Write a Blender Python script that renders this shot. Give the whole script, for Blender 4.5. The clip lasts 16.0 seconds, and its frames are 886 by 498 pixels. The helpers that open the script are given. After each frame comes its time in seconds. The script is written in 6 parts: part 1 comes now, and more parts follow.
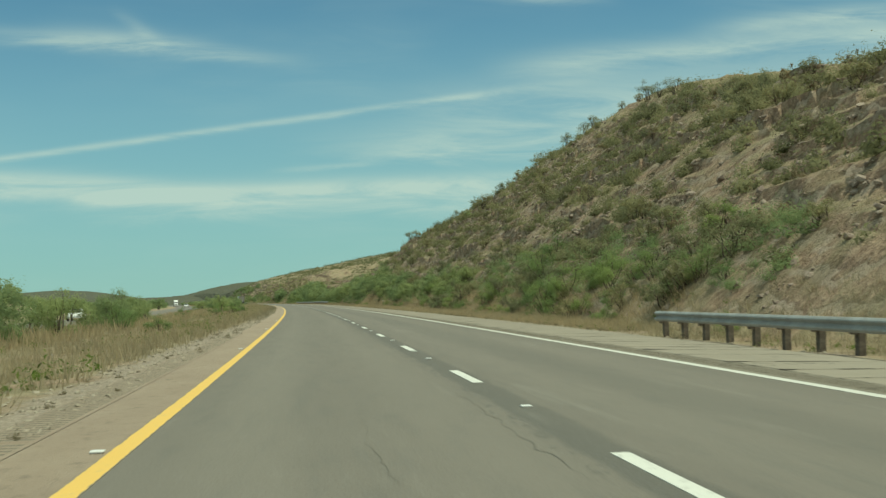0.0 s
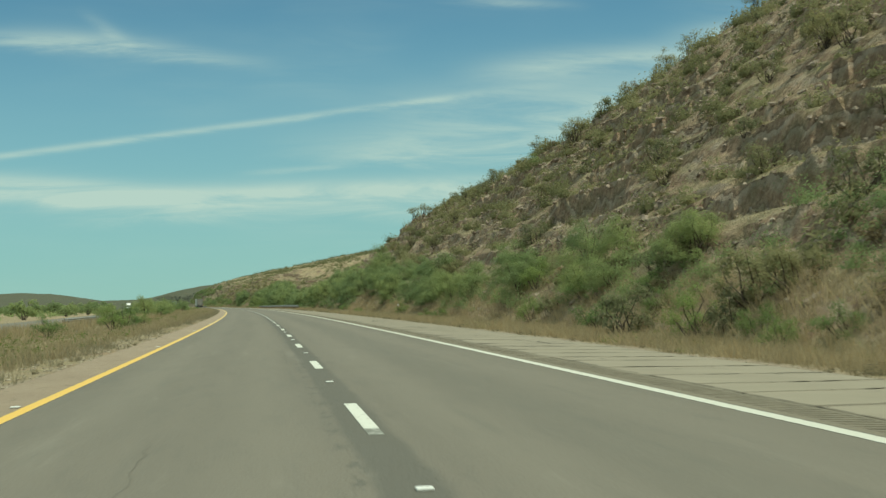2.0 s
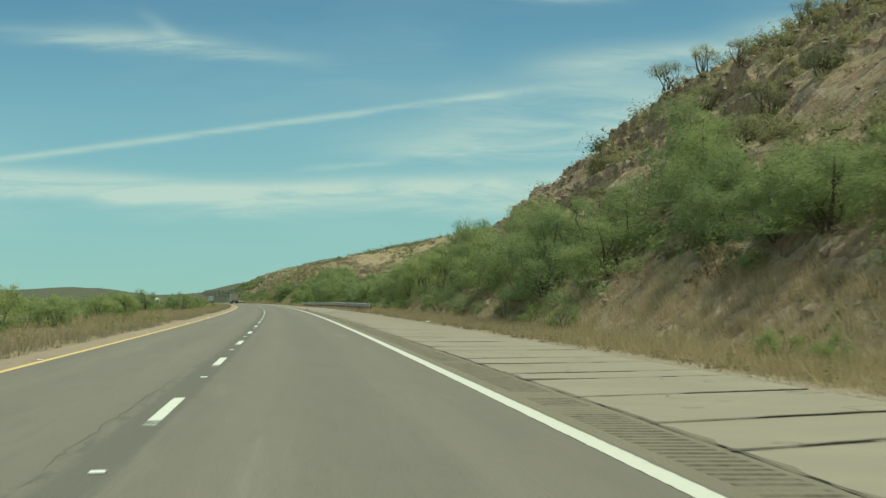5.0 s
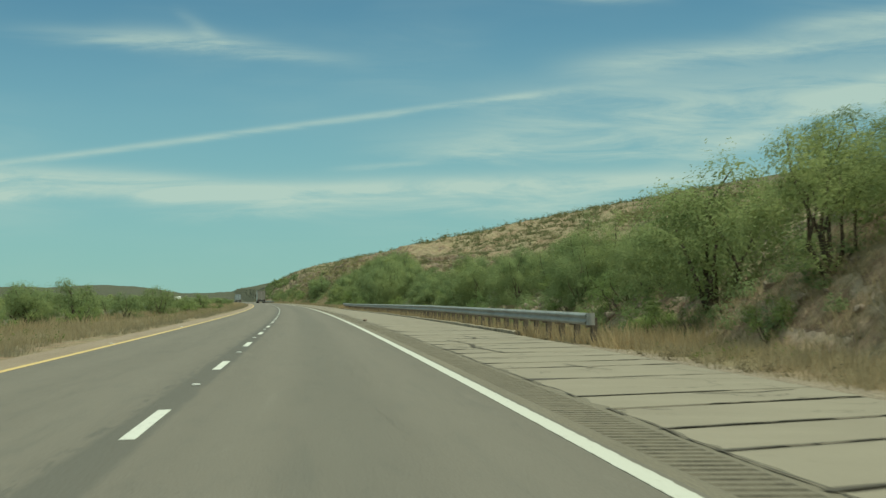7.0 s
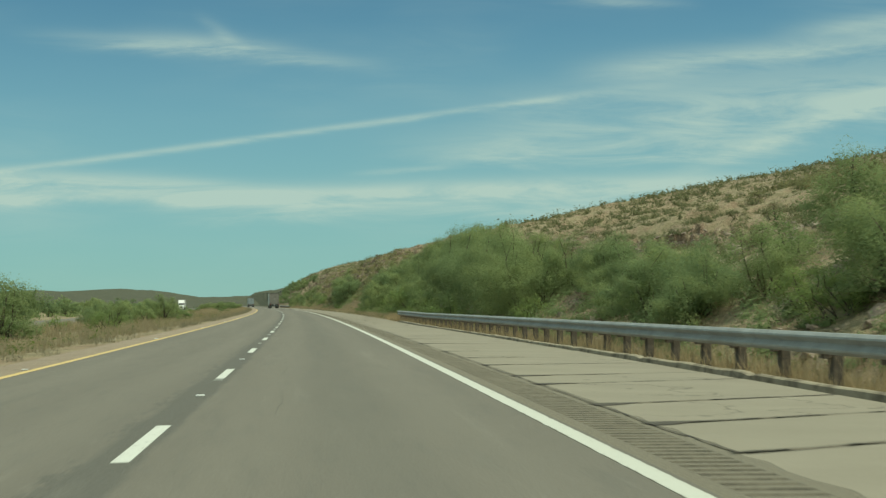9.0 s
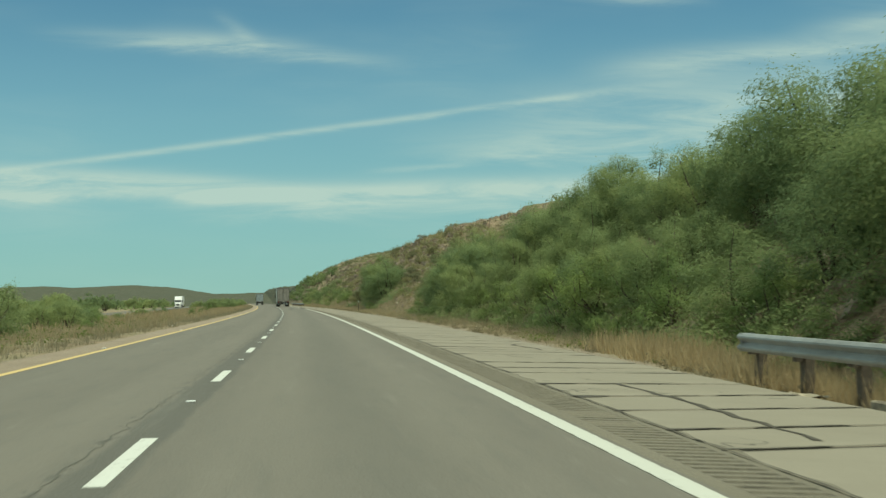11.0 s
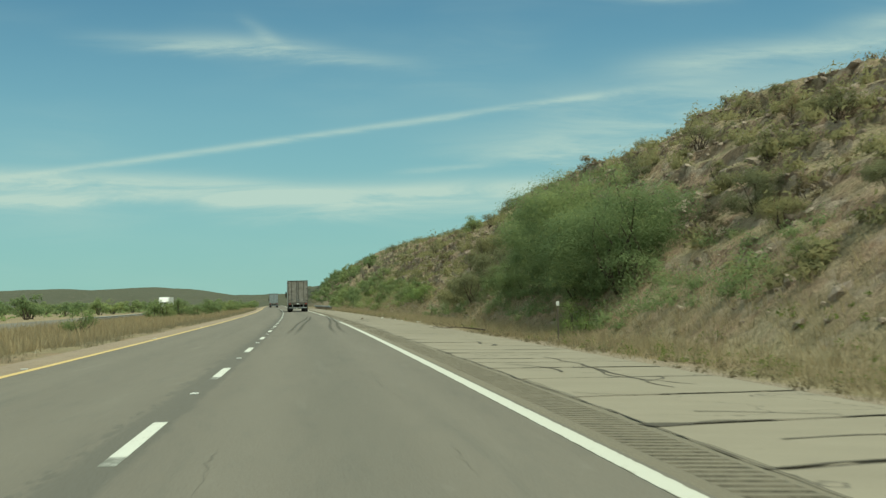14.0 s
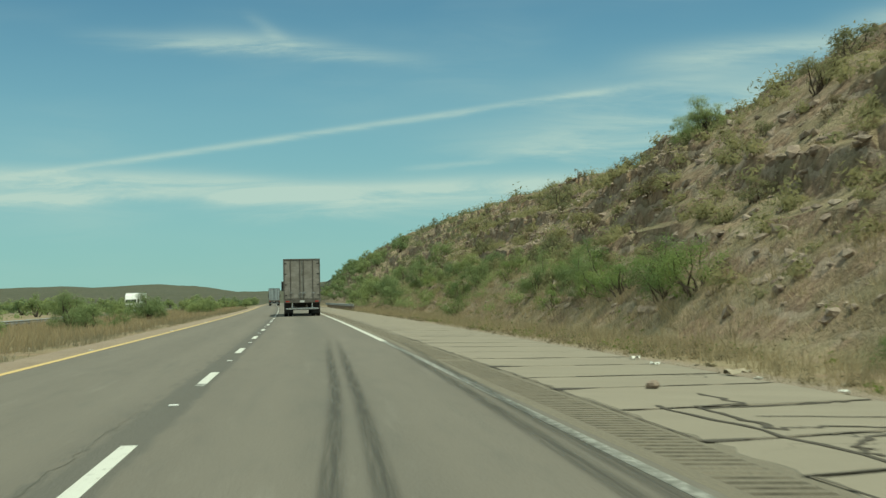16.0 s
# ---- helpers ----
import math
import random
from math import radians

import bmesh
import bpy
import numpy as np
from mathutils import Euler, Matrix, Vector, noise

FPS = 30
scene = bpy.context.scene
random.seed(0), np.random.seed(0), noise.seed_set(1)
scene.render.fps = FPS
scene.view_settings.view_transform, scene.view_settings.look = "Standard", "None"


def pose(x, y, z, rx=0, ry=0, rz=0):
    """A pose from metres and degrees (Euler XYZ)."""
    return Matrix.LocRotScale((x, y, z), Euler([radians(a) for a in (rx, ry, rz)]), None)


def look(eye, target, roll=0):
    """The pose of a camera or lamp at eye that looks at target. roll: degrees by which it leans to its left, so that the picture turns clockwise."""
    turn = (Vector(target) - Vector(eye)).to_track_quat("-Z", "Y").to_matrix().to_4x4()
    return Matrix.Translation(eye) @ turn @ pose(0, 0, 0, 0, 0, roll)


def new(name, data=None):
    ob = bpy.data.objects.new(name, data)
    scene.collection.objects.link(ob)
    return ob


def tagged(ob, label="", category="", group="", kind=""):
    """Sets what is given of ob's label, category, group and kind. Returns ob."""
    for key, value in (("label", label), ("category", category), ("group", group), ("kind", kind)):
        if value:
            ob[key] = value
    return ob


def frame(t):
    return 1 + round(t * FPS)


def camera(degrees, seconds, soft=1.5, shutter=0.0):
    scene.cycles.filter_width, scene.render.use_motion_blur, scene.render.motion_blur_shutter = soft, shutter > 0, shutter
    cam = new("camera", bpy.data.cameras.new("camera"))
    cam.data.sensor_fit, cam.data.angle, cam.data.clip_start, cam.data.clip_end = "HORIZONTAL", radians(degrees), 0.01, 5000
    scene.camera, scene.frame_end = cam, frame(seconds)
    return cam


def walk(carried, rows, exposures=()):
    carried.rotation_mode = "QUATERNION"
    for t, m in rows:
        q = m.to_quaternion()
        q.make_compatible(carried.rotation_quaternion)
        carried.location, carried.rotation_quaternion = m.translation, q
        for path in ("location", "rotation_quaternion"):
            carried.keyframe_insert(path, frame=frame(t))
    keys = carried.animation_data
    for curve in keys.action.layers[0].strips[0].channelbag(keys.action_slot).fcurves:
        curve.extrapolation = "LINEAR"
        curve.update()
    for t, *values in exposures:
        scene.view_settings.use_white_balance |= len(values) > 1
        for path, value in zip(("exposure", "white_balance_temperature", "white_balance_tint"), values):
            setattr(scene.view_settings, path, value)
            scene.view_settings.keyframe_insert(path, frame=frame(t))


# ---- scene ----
# ---- exposure and white balance ----
EXPOSURE, KELVIN, TINT = 0.0, 7160, -11

# ---- camera ----
cam = camera(40.07, 16.0, soft=1.42, shutter=0.08)
PATH = [
    (0.0, pose(-2.059, 1.683, 1.138, 92.220, 1.590, -8.541)),
    (0.5, pose(-1.310, 19.880, 1.138, 92.457, 1.296, -8.118)),
    (1.0, pose(-0.385, 39.270, 1.138, 92.503, 1.220, -8.487)),
    (1.5, pose(0.659, 57.287, 1.138, 92.511, 1.415, -9.210)),
    (2.0, pose(1.871, 76.474, 1.138, 92.327, 1.568, -9.969)),
    (2.5, pose(3.040, 94.337, 1.138, 92.179, 1.644, -10.146)),
    (3.0, pose(4.082, 112.998, 1.138, 92.065, 1.510, -9.961)),
    (3.5, pose(4.832, 130.695, 1.138, 92.200, 1.076, -9.486)),
    (4.0, pose(5.418, 148.970, 1.138, 92.257, 0.959, -8.883)),
    (4.5, pose(5.917, 167.023, 1.138, 92.276, 0.954, -8.155)),
    (5.0, pose(6.237, 185.227, 1.138, 92.214, 1.262, -7.553)),
    (5.5, pose(6.460, 203.333, 1.138, 92.221, 1.187, -7.142)),
    (6.0, pose(6.588, 221.341, 1.138, 92.229, 1.112, -6.730)),
    (6.5, pose(6.619, 239.221, 1.138, 92.236, 1.037, -6.318)),
    (7.0, pose(6.554, 256.946, 1.138, 92.244, 0.962, -5.906)),
    (7.5, pose(6.393, 274.487, 1.138, 92.251, 0.887, -5.495)),
    (8.0, pose(6.138, 291.843, 1.138, 92.454, 0.861, -5.340)),
    (8.5, pose(5.853, 309.736, 1.138, 92.461, 0.890, -5.146)),
    (9.0, pose(5.533, 328.166, 1.138, 92.467, 0.918, -4.946)),
    (9.5, pose(5.152, 346.725, 1.138, 92.474, 0.947, -4.745)),
    (10.0, pose(4.692, 365.003, 1.138, 92.481, 0.975, -4.547)),
    (10.5, pose(4.141, 382.590, 1.138, 92.488, 1.004, -4.359)),
    (11.0, pose(3.507, 399.486, 1.138, 92.368, 0.764, -4.173)),
    (11.5, pose(2.845, 417.926, 1.138, 92.204, 0.611, -3.956)),
    (12.0, pose(2.122, 435.433, 1.138, 92.536, 0.805, -3.961)),
    (12.5, pose(1.325, 454.058, 1.138, 92.655, 0.617, -3.781)),
    (13.0, pose(0.542, 471.463, 1.138, 92.447, 1.119, -3.707)),
    (13.5, pose(-0.376, 490.094, 1.138, 92.409, 0.994, -3.338)),
    (14.0, pose(-1.346, 507.747, 1.138, 92.418, 1.121, -2.987)),
    (14.5, pose(-2.509, 526.097, 1.138, 92.441, 0.583, -2.859)),
    (15.0, pose(-3.569, 543.825, 1.138, 92.250, 1.205, -2.770)),
    (15.5, pose(-4.741, 562.204, 1.138, 92.284, 1.577, -2.698)),
    (16.0, pose(-5.924, 579.727, 1.138, 92.258, 1.327, -2.640)),
]
STOPS = ((0.0, 0.02), (3.0, 0.07), (5.0, 0.09), (7.5, -0.07), (8.2, -0.08), (10.5, 0.0), (13.0, 0.03), (15.0, 0.07), (16.0, 0.03))
walk(cam, PATH, [(t, EXPOSURE + stops, KELVIN, TINT) for t, stops in STOPS])

SKY_STRENGTH = 0.11
# ---- sun and sky ----
SUN = Vector((0.27, -0.24, 0.93)).normalized()
sun = new("sun", bpy.data.lights.new("sun", "SUN"))
sun.data.energy, sun.data.angle, sun.data.color = 3.3, radians(0.53), (1.0, 0.955, 0.88)
sun.matrix_world = look((0, 0, 300), Vector((0, 0, 300)) - SUN)

world = bpy.data.worlds.new("world")
scene.world = world
world.use_nodes = True


class Nodes:
    """A short way to write node trees."""

    def __init__(self, tree, empty=True):
        self.tree = tree
        if empty:
            tree.nodes.clear()

    def add(self, kind, inputs=(), **props):
        n = self.tree.nodes.new(kind)
        for key, value in props.items():
            setattr(n, key, value)
        for key, value in dict(inputs).items():
            if isinstance(value, bpy.types.NodeSocket):
                self.tree.links.new(value, n.inputs[key])
            elif value is not None:
                n.inputs[key].default_value = value
        return n

    def math(self, op, a, b=0.0, c=None, clamp=False):
        n = self.add("ShaderNodeMath", {0: a, 1: b}, operation=op, use_clamp=clamp)
        if c is not None:
            if isinstance(c, bpy.types.NodeSocket):
                self.tree.links.new(c, n.inputs[2])
            else:
                n.inputs[2].default_value = c
        return n.outputs[0]

    def mix(self, fac, a, b, blend="MIX"):
        n = self.add("ShaderNodeMix", data_type="RGBA", blend_type=blend)
        for i, v in ((0, fac), (6, a), (7, b)):
            if isinstance(v, bpy.types.NodeSocket):
                self.tree.links.new(v, n.inputs[i])
            else:
                n.inputs[i].default_value = v if i == 0 else (*v, 1.0)[:4]
        return n.outputs[2]

    def noise(self, vec, scale, detail=4.0, rough=0.55, out=0, distortion=0.0):
        return self.add("ShaderNodeTexNoise", {"Vector": vec, "Scale": scale, "Detail": detail, "Roughness": rough,
                                               "Distortion": distortion}).outputs[out]

    def ramp(self, fac, lo, hi, a=0.0, b=1.0, smooth=True):
        n = self.add("ShaderNodeMapRange", {0: fac, 1: lo, 2: hi, 3: a, 4: b})
        n.interpolation_type = "SMOOTHSTEP" if smooth else "LINEAR"
        return n.outputs[0]

    def scaled(self, vec, sx, sy, sz, loc=(0, 0, 0)):
        return self.add("ShaderNodeMapping", {0: vec, 1: loc, 3: (sx, sy, sz)}).outputs[0]


w = Nodes(world.node_tree)
sky = w.add("ShaderNodeTexSky", sky_type="NISHITA", sun_disc=False, sun_elevation=math.asin(SUN.z),
            sun_rotation=math.atan2(SUN.x, SUN.y), altitude=2500, air_density=0.85, dust_density=0.35, ozone_density=1.8)
# thin high cloud: the way to each place on the sky, flattened on a picture plane ahead of the road
way = w.add("ShaderNodeTexCoord").outputs["Generated"]
sep = w.add("ShaderNodeSeparateXYZ", {0: way})
ahead = w.math("MAXIMUM", sep.outputs[1], 0.02)
U = w.math("DIVIDE", sep.outputs[0], ahead)
V = w.math("DIVIDE", sep.outputs[2], ahead)
flat = w.add("ShaderNodeCombineXYZ", {0: U, 1: V}).outputs[0]
wisp = w.noise(w.scaled(flat, 7.0, 48.0, 1.0), 1.0, 9.0, 0.66, distortion=0.6)
wide = w.noise(w.scaled(flat, 3.0, 9.0, 1.0, (3.1, 0.7, 0)), 1.0, 3.0, 0.5)


def streak(u0, v0, u1, v1, width, gain, soft=0.06, bow=0.0):
    """One long cloud from (u0, v0) to (u1, v1) on the picture plane, width its half thickness."""
    k = (v1 - v0) / (u1 - u0)
    line = w.math("MULTIPLY_ADD", w.math("SUBTRACT", U, u0), k, v0)
    if bow:
        mid = w.math("MULTIPLY", w.math("SUBTRACT", U, u0), w.math("SUBTRACT", U, u1))
        line = w.math("MULTIPLY_ADD", mid, -bow, line)
    off = w.math("DIVIDE", w.math("SUBTRACT", V, line), width)
    off = w.math("ADD", off, w.math("MULTIPLY", w.math("SUBTRACT", wisp, 0.5), 2.4))
    core = w.math("POWER", 2.718, w.math("MULTIPLY", w.math("MULTIPLY", off, off), -1.0))
    ends = w.math("MULTIPLY", w.ramp(U, u0 - soft, u0 + soft), w.ramp(U, u1 + soft, u1 - soft))
    return w.math("MULTIPLY", w.math("MULTIPLY", core, ends), gain)


STREAKS = [
    (-0.310, 0.1045, 0.185, 0.1685, 0.0027, 0.60, 0.05),
    (0.165, 0.1660, 0.275, 0.1800, 0.0040, 0.25, 0.05),
    (-0.215, 0.2190, 0.005, 0.2005, 0.0065, 0.48, 0.06, 0.10),
    (-0.150, 0.2200, -0.060, 0.2120, 0.0080, 0.35, 0.04),
    (-0.105, 0.2310, -0.078, 0.2150, 0.0060, 0.30, 0.015),
    (-0.42, 0.1130, -0.075, 0.0945, 0.0075, 0.75, 0.06),
    (-0.42, 0.0960, -0.12, 0.0960, 0.0110, 0.40, 0.07),
    (-0.42, 0.0870, -0.040, 0.0880, 0.0052, 0.80, 0.05),
    (-0.110, 0.0870, 0.340, 0.0975, 0.0085, 1.05, 0.08),
    (-0.095, 0.0760, 0.280, 0.0800, 0.0090, 0.60, 0.08),
    (0.020, 0.1065, 0.085, 0.1110, 0.0022, 0.40, 0.02),
    (0.085, 0.1255, 0.350, 0.1300, 0.0140, 0.55, 0.08),
    (0.180, 0.1540, 0.660, 0.1900, 0.0290, 0.70, 0.12),
    (0.230, 0.1940, 0.660, 0.2340, 0.0105, 0.65, 0.06),
    (0.310, 0.1120, 0.560, 0.2060, 0.0085, 0.45, 0.05),
    (0.400, 0.2260, 0.660, 0.2560, 0.0080, 0.55, 0.05),
    (0.430, 0.1650, 0.600, 0.1770, 0.0070, 0.55, 0.05),
    (0.20, 0.2520, 0.28, 0.2500, 0.0040, 0.35, 0.04),
]
cloud = 0.0
for row in STREAKS:
    body = streak(*row)
    cloud = body if cloud == 0.0 else w.math("ADD", cloud, body)
veil = w.math("MULTIPLY", w.ramp(wide, 0.40, 0.75), 0.20)
cloud = w.math("MULTIPLY", w.math("ADD", cloud, veil), w.ramp(wisp, 0.25, 0.72, 0.25, 1.3), clamp=True)
cloud = w.math("MULTIPLY", cloud, w.ramp(sep.outputs[1], 0.1, 0.5))
# bright cloud cover added overhead and behind, out of view, to fill the shade
fill_cloud = w.noise(w.scaled(way, 2.2, 1.1, 3.0), 1.0, 6.0, 0.6, distortion=0.5)
fill_cloud = w.math("MULTIPLY", w.ramp(fill_cloud, 0.15, 0.5), w.math("MAXIMUM", w.ramp(sep.outputs[2], 0.36, 0.6), w.ramp(sep.outputs[1], 0.55, 0.2)))
cloud = w.math("MAXIMUM", cloud, w.math("MULTIPLY", fill_cloud, 1.1, clamp=True))
tint = w.mix(1.0, sky.outputs[0], (0.67, 1.0, 1.0), "MULTIPLY")
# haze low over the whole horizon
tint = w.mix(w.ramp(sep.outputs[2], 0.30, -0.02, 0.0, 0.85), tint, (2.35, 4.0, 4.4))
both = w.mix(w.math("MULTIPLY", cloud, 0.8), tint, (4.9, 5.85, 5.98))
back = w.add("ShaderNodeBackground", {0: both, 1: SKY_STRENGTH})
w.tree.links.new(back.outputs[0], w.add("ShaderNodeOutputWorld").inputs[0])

# ---- materials ----
def material(name, build, rough=0.9, metal=0.0, bump=None, spec=0.35):
    """A material: build(n, place) gives the colour socket and, if it likes, a height for the relief."""
    m = bpy.data.materials.new(name)
    m.use_nodes = True
    n = Nodes(m.node_tree)
    place = n.add("ShaderNodeTexCoord").outputs["Object"]
    got = build(n, place)
    colour, height, rgh = (list(got) + [None, None])[:3] if isinstance(got, (tuple, list)) and not isinstance(got[0], float) else (got, None, None)
    p = n.add("ShaderNodeBsdfPrincipled", {"Roughness": rgh if rgh is not None else rough, "Metallic": metal, "Specular IOR Level": spec})
    if isinstance(colour, bpy.types.NodeSocket):
        n.tree.links.new(colour, p.inputs["Base Color"])
    else:
        p.inputs["Base Color"].default_value = (*colour, 1.0)
    if height is not None:
        b = n.add("ShaderNodeBump", {"Height": height, "Strength": 1.0, "Distance": bump or 0.02})
        n.tree.links.new(b.outputs[0], p.inputs["Normal"])
    n.tree.links.new(p.outputs[0], n.add("ShaderNodeOutputMaterial").inputs[0])
    return m


def road_uv(n):
    """Metres along and across the road, from the mesh's map."""
    uv = n.add("ShaderNodeUVMap", uv_map="road").outputs[0]
    s = n.add("ShaderNodeSeparateXYZ", {0: uv})
    return uv, s.outputs[0], s.outputs[1]


def band(n, x, lo, hi, soft):
    return n.math("MULTIPLY", n.ramp(x, lo - soft, lo + soft), n.ramp(x, hi + soft, hi - soft))


def asphalt_build(n, place):
    uv, along, across = road_uv(n)
    grit = n.noise(uv, 55.0, 3.0, 0.7)
    blotch = n.noise(n.scaled(uv, 0.05, 0.9, 1), 1.0, 5.0, 0.6)
    large = n.noise(n.scaled(uv, 0.012, 0.35, 1), 1.0, 3.0, 0.5)
    wob = n.math("ADD", across, n.math("MULTIPLY", n.math("SUBTRACT", n.noise(n.scaled(uv, 0.25, 0.25, 1), 1.0, 3.0), 0.5), 0.25))
    col = n.mix(blotch, ASPHALT_A, ASPHALT_B)
    fleck = n.noise(n.scaled(uv, 0.55, 3.2, 1, (4, 2, 0)), 1.0, 5.0, 0.7)
    col = n.mix(n.ramp(fleck, 0.48, 0.70, 0.0, 0.38), col, (0.099, 0.091, 0.077))
    col = n.mix(n.ramp(fleck, 0.42, 0.25, 0.0, 0.4), col, (0.223, 0.207, 0.174))
    # polished wheel paths and the oily middle of each lane
    tracks = n.math("ADD", band(n, wob, 0.55, 1.25, 0.25), band(n, wob, 2.35, 3.05, 0.25))
    tracks = n.math("ADD", tracks, n.math("ADD", band(n, wob, -3.0, -2.35, 0.25), band(n, wob, -1.25, -0.6, 0.25)))
    col = n.mix(n.math("MULTIPLY", tracks, 0.25), col, ASPHALT_TRACK)
    oil = n.math("MULTIPLY", band(n, wob, 1.45, 2.15, 0.4), 0.30)
    col = n.mix(oil, col, ASPHALT_OIL)
    # darker overlay along the lane joint, with ragged edges
    rag = n.math("ADD", across, n.math("MULTIPLY", n.math("SUBTRACT", n.noise(n.scaled(uv, 0.8, 2.0, 1), 1.0, 5.0, 0.65), 0.5), 0.22))
    seam = n.math("MULTIPLY", band(n, rag, -0.26, 0.15, 0.05), n.ramp(large, 0.3, 0.6, 0.6, 0.95))
    # its left edge crumbles
    chips = n.math("MULTIPLY", band(n, rag, -0.40, -0.24, 0.03), n.ramp(n.noise(n.scaled(uv, 1.6, 5.0, 1, (3, 7, 0)), 1.0, 5.0, 0.75), 0.50, 0.58, 0.0, 0.8))
    seam = n.math("MAXIMUM", seam, chips)
    col = n.mix(seam, col, ASPHALT_SEAM)
    # long stains and faded patches
    stain = n.noise(n.scaled(uv, 0.10, 1.6, 1, (11, 5, 0)), 1.0, 6.0, 0.65)
    col = n.mix(n.ramp(stain, 0.55, 0.75, 0.0, 0.5), col, (0.104, 0.097, 0.081))
    col = n.mix(n.ramp(stain, 0.42, 0.25, 0.0, 0.4), col, (0.259, 0.240, 0.202))
    col = n.mix(n.ramp(grit, 0.3, 0.75, 0.0, 0.35), col, (0.27, 0.27, 0.25))
    col = n.mix(n.ramp(grit, 0.5, 0.2, 0.0, 0.4), col, (0.05, 0.05, 0.045))
    return col, n.math("MULTIPLY", grit, 0.5)


ASPHALT_A, ASPHALT_B = (0.123, 0.107, 0.086), (0.185, 0.161, 0.129)
ASPHALT_TRACK, ASPHALT_OIL, ASPHALT_SEAM = (0.208, 0.183, 0.148), (0.107, 0.101, 0.082), (0.090, 0.083, 0.069)
ASPHALT = material("asphalt", asphalt_build, 0.88, bump=0.012)


def shoulder_build(n, place):
    uv, along, across = road_uv(n)
    grit = n.noise(uv, 40.0, 4.0, 0.7)
    blotch = n.noise(n.scaled(uv, 0.2, 0.8, 1), 1.0, 5.0, 0.65)
    col = n.mix(blotch, (0.215, 0.188, 0.142), (0.325, 0.287, 0.22))
    return n.mix(n.ramp(grit, 0.35, 0.7), n.mix(0.45, col, (0.06, 0.056, 0.05)), col), grit


def gravel_build(n, place):
    uv, along, across = road_uv(n)
    grit = n.noise(uv, 26.0, 4.0, 0.75)
    blotch = n.noise(n.scaled(uv, 0.5, 1.1, 1), 1.0, 5.0, 0.65)
    col = n.mix(blotch, (0.248, 0.188, 0.140), (0.388, 0.312, 0.234))
    col = n.mix(n.ramp(grit, 0.44, 0.28, 0.0, 0.6), col, (0.12, 0.10, 0.08))
    lump = n.noise(uv, 4.5, 4.0, 0.7)
    col = n.mix(n.ramp(lump, 0.46, 0.32, 0.0, 0.5), col, (0.14, 0.115, 0.088))
    return n.mix(n.ramp(grit, 0.58, 0.72, 0.0, 0.6), col, (0.47, 0.42, 0.34)), grit


GRAVEL = material("dusty_gravel_shoulder", gravel_build, 0.95, bump=0.03)
SHOULDER = material("worn_shoulder_asphalt", shoulder_build, 0.92, bump=0.02)


def slab_build(n, place):
    rnd = n.add("ShaderNodeObjectInfo").outputs["Random"]
    shift = n.add("ShaderNodeCombineXYZ", {0: n.math("MULTIPLY", rnd, 61.0), 1: n.math("MULTIPLY", rnd, 37.0)}).outputs[0]
    uv = n.add("ShaderNodeVectorMath", {0: place, 1: shift}, operation="ADD").outputs[0]
    grit = n.noise(uv, 30.0, 4.0, 0.7)
    stain = n.noise(n.scaled(uv, 0.5, 0.9, 1), 1.0, 5.0, 0.6)
    col = n.mix(stain, (0.214, 0.187, 0.148), (0.338, 0.300, 0.238))
    col = n.mix(n.math("MULTIPLY", rnd, 0.35), col, (0.262, 0.234, 0.184))
    line = n.math("ABSOLUTE", n.math("SUBTRACT", n.noise(n.scaled(uv, 0.35, 0.35, 1), 1.0, 4.0, 0.55), 0.5))
    crack = n.math("MULTIPLY", n.ramp(line, 0.005, 0.0), n.ramp(n.noise(n.scaled(uv, 0.1, 0.2, 1, (2, 9, 0)), 1.0, 2.0), 0.48, 0.6))
    col = n.mix(n.math("MULTIPLY", crack, 0.8), col, (0.05, 0.046, 0.04))
    col = n.mix(n.ramp(grit, 0.55, 0.25, 0.0, 0.3), col, (0.15, 0.14, 0.11))
    return col, n.math("SUBTRACT", n.math("MULTIPLY", grit, 0.4), crack)


SLAB = material("weathered_concrete", slab_build, 0.93, bump=0.012)


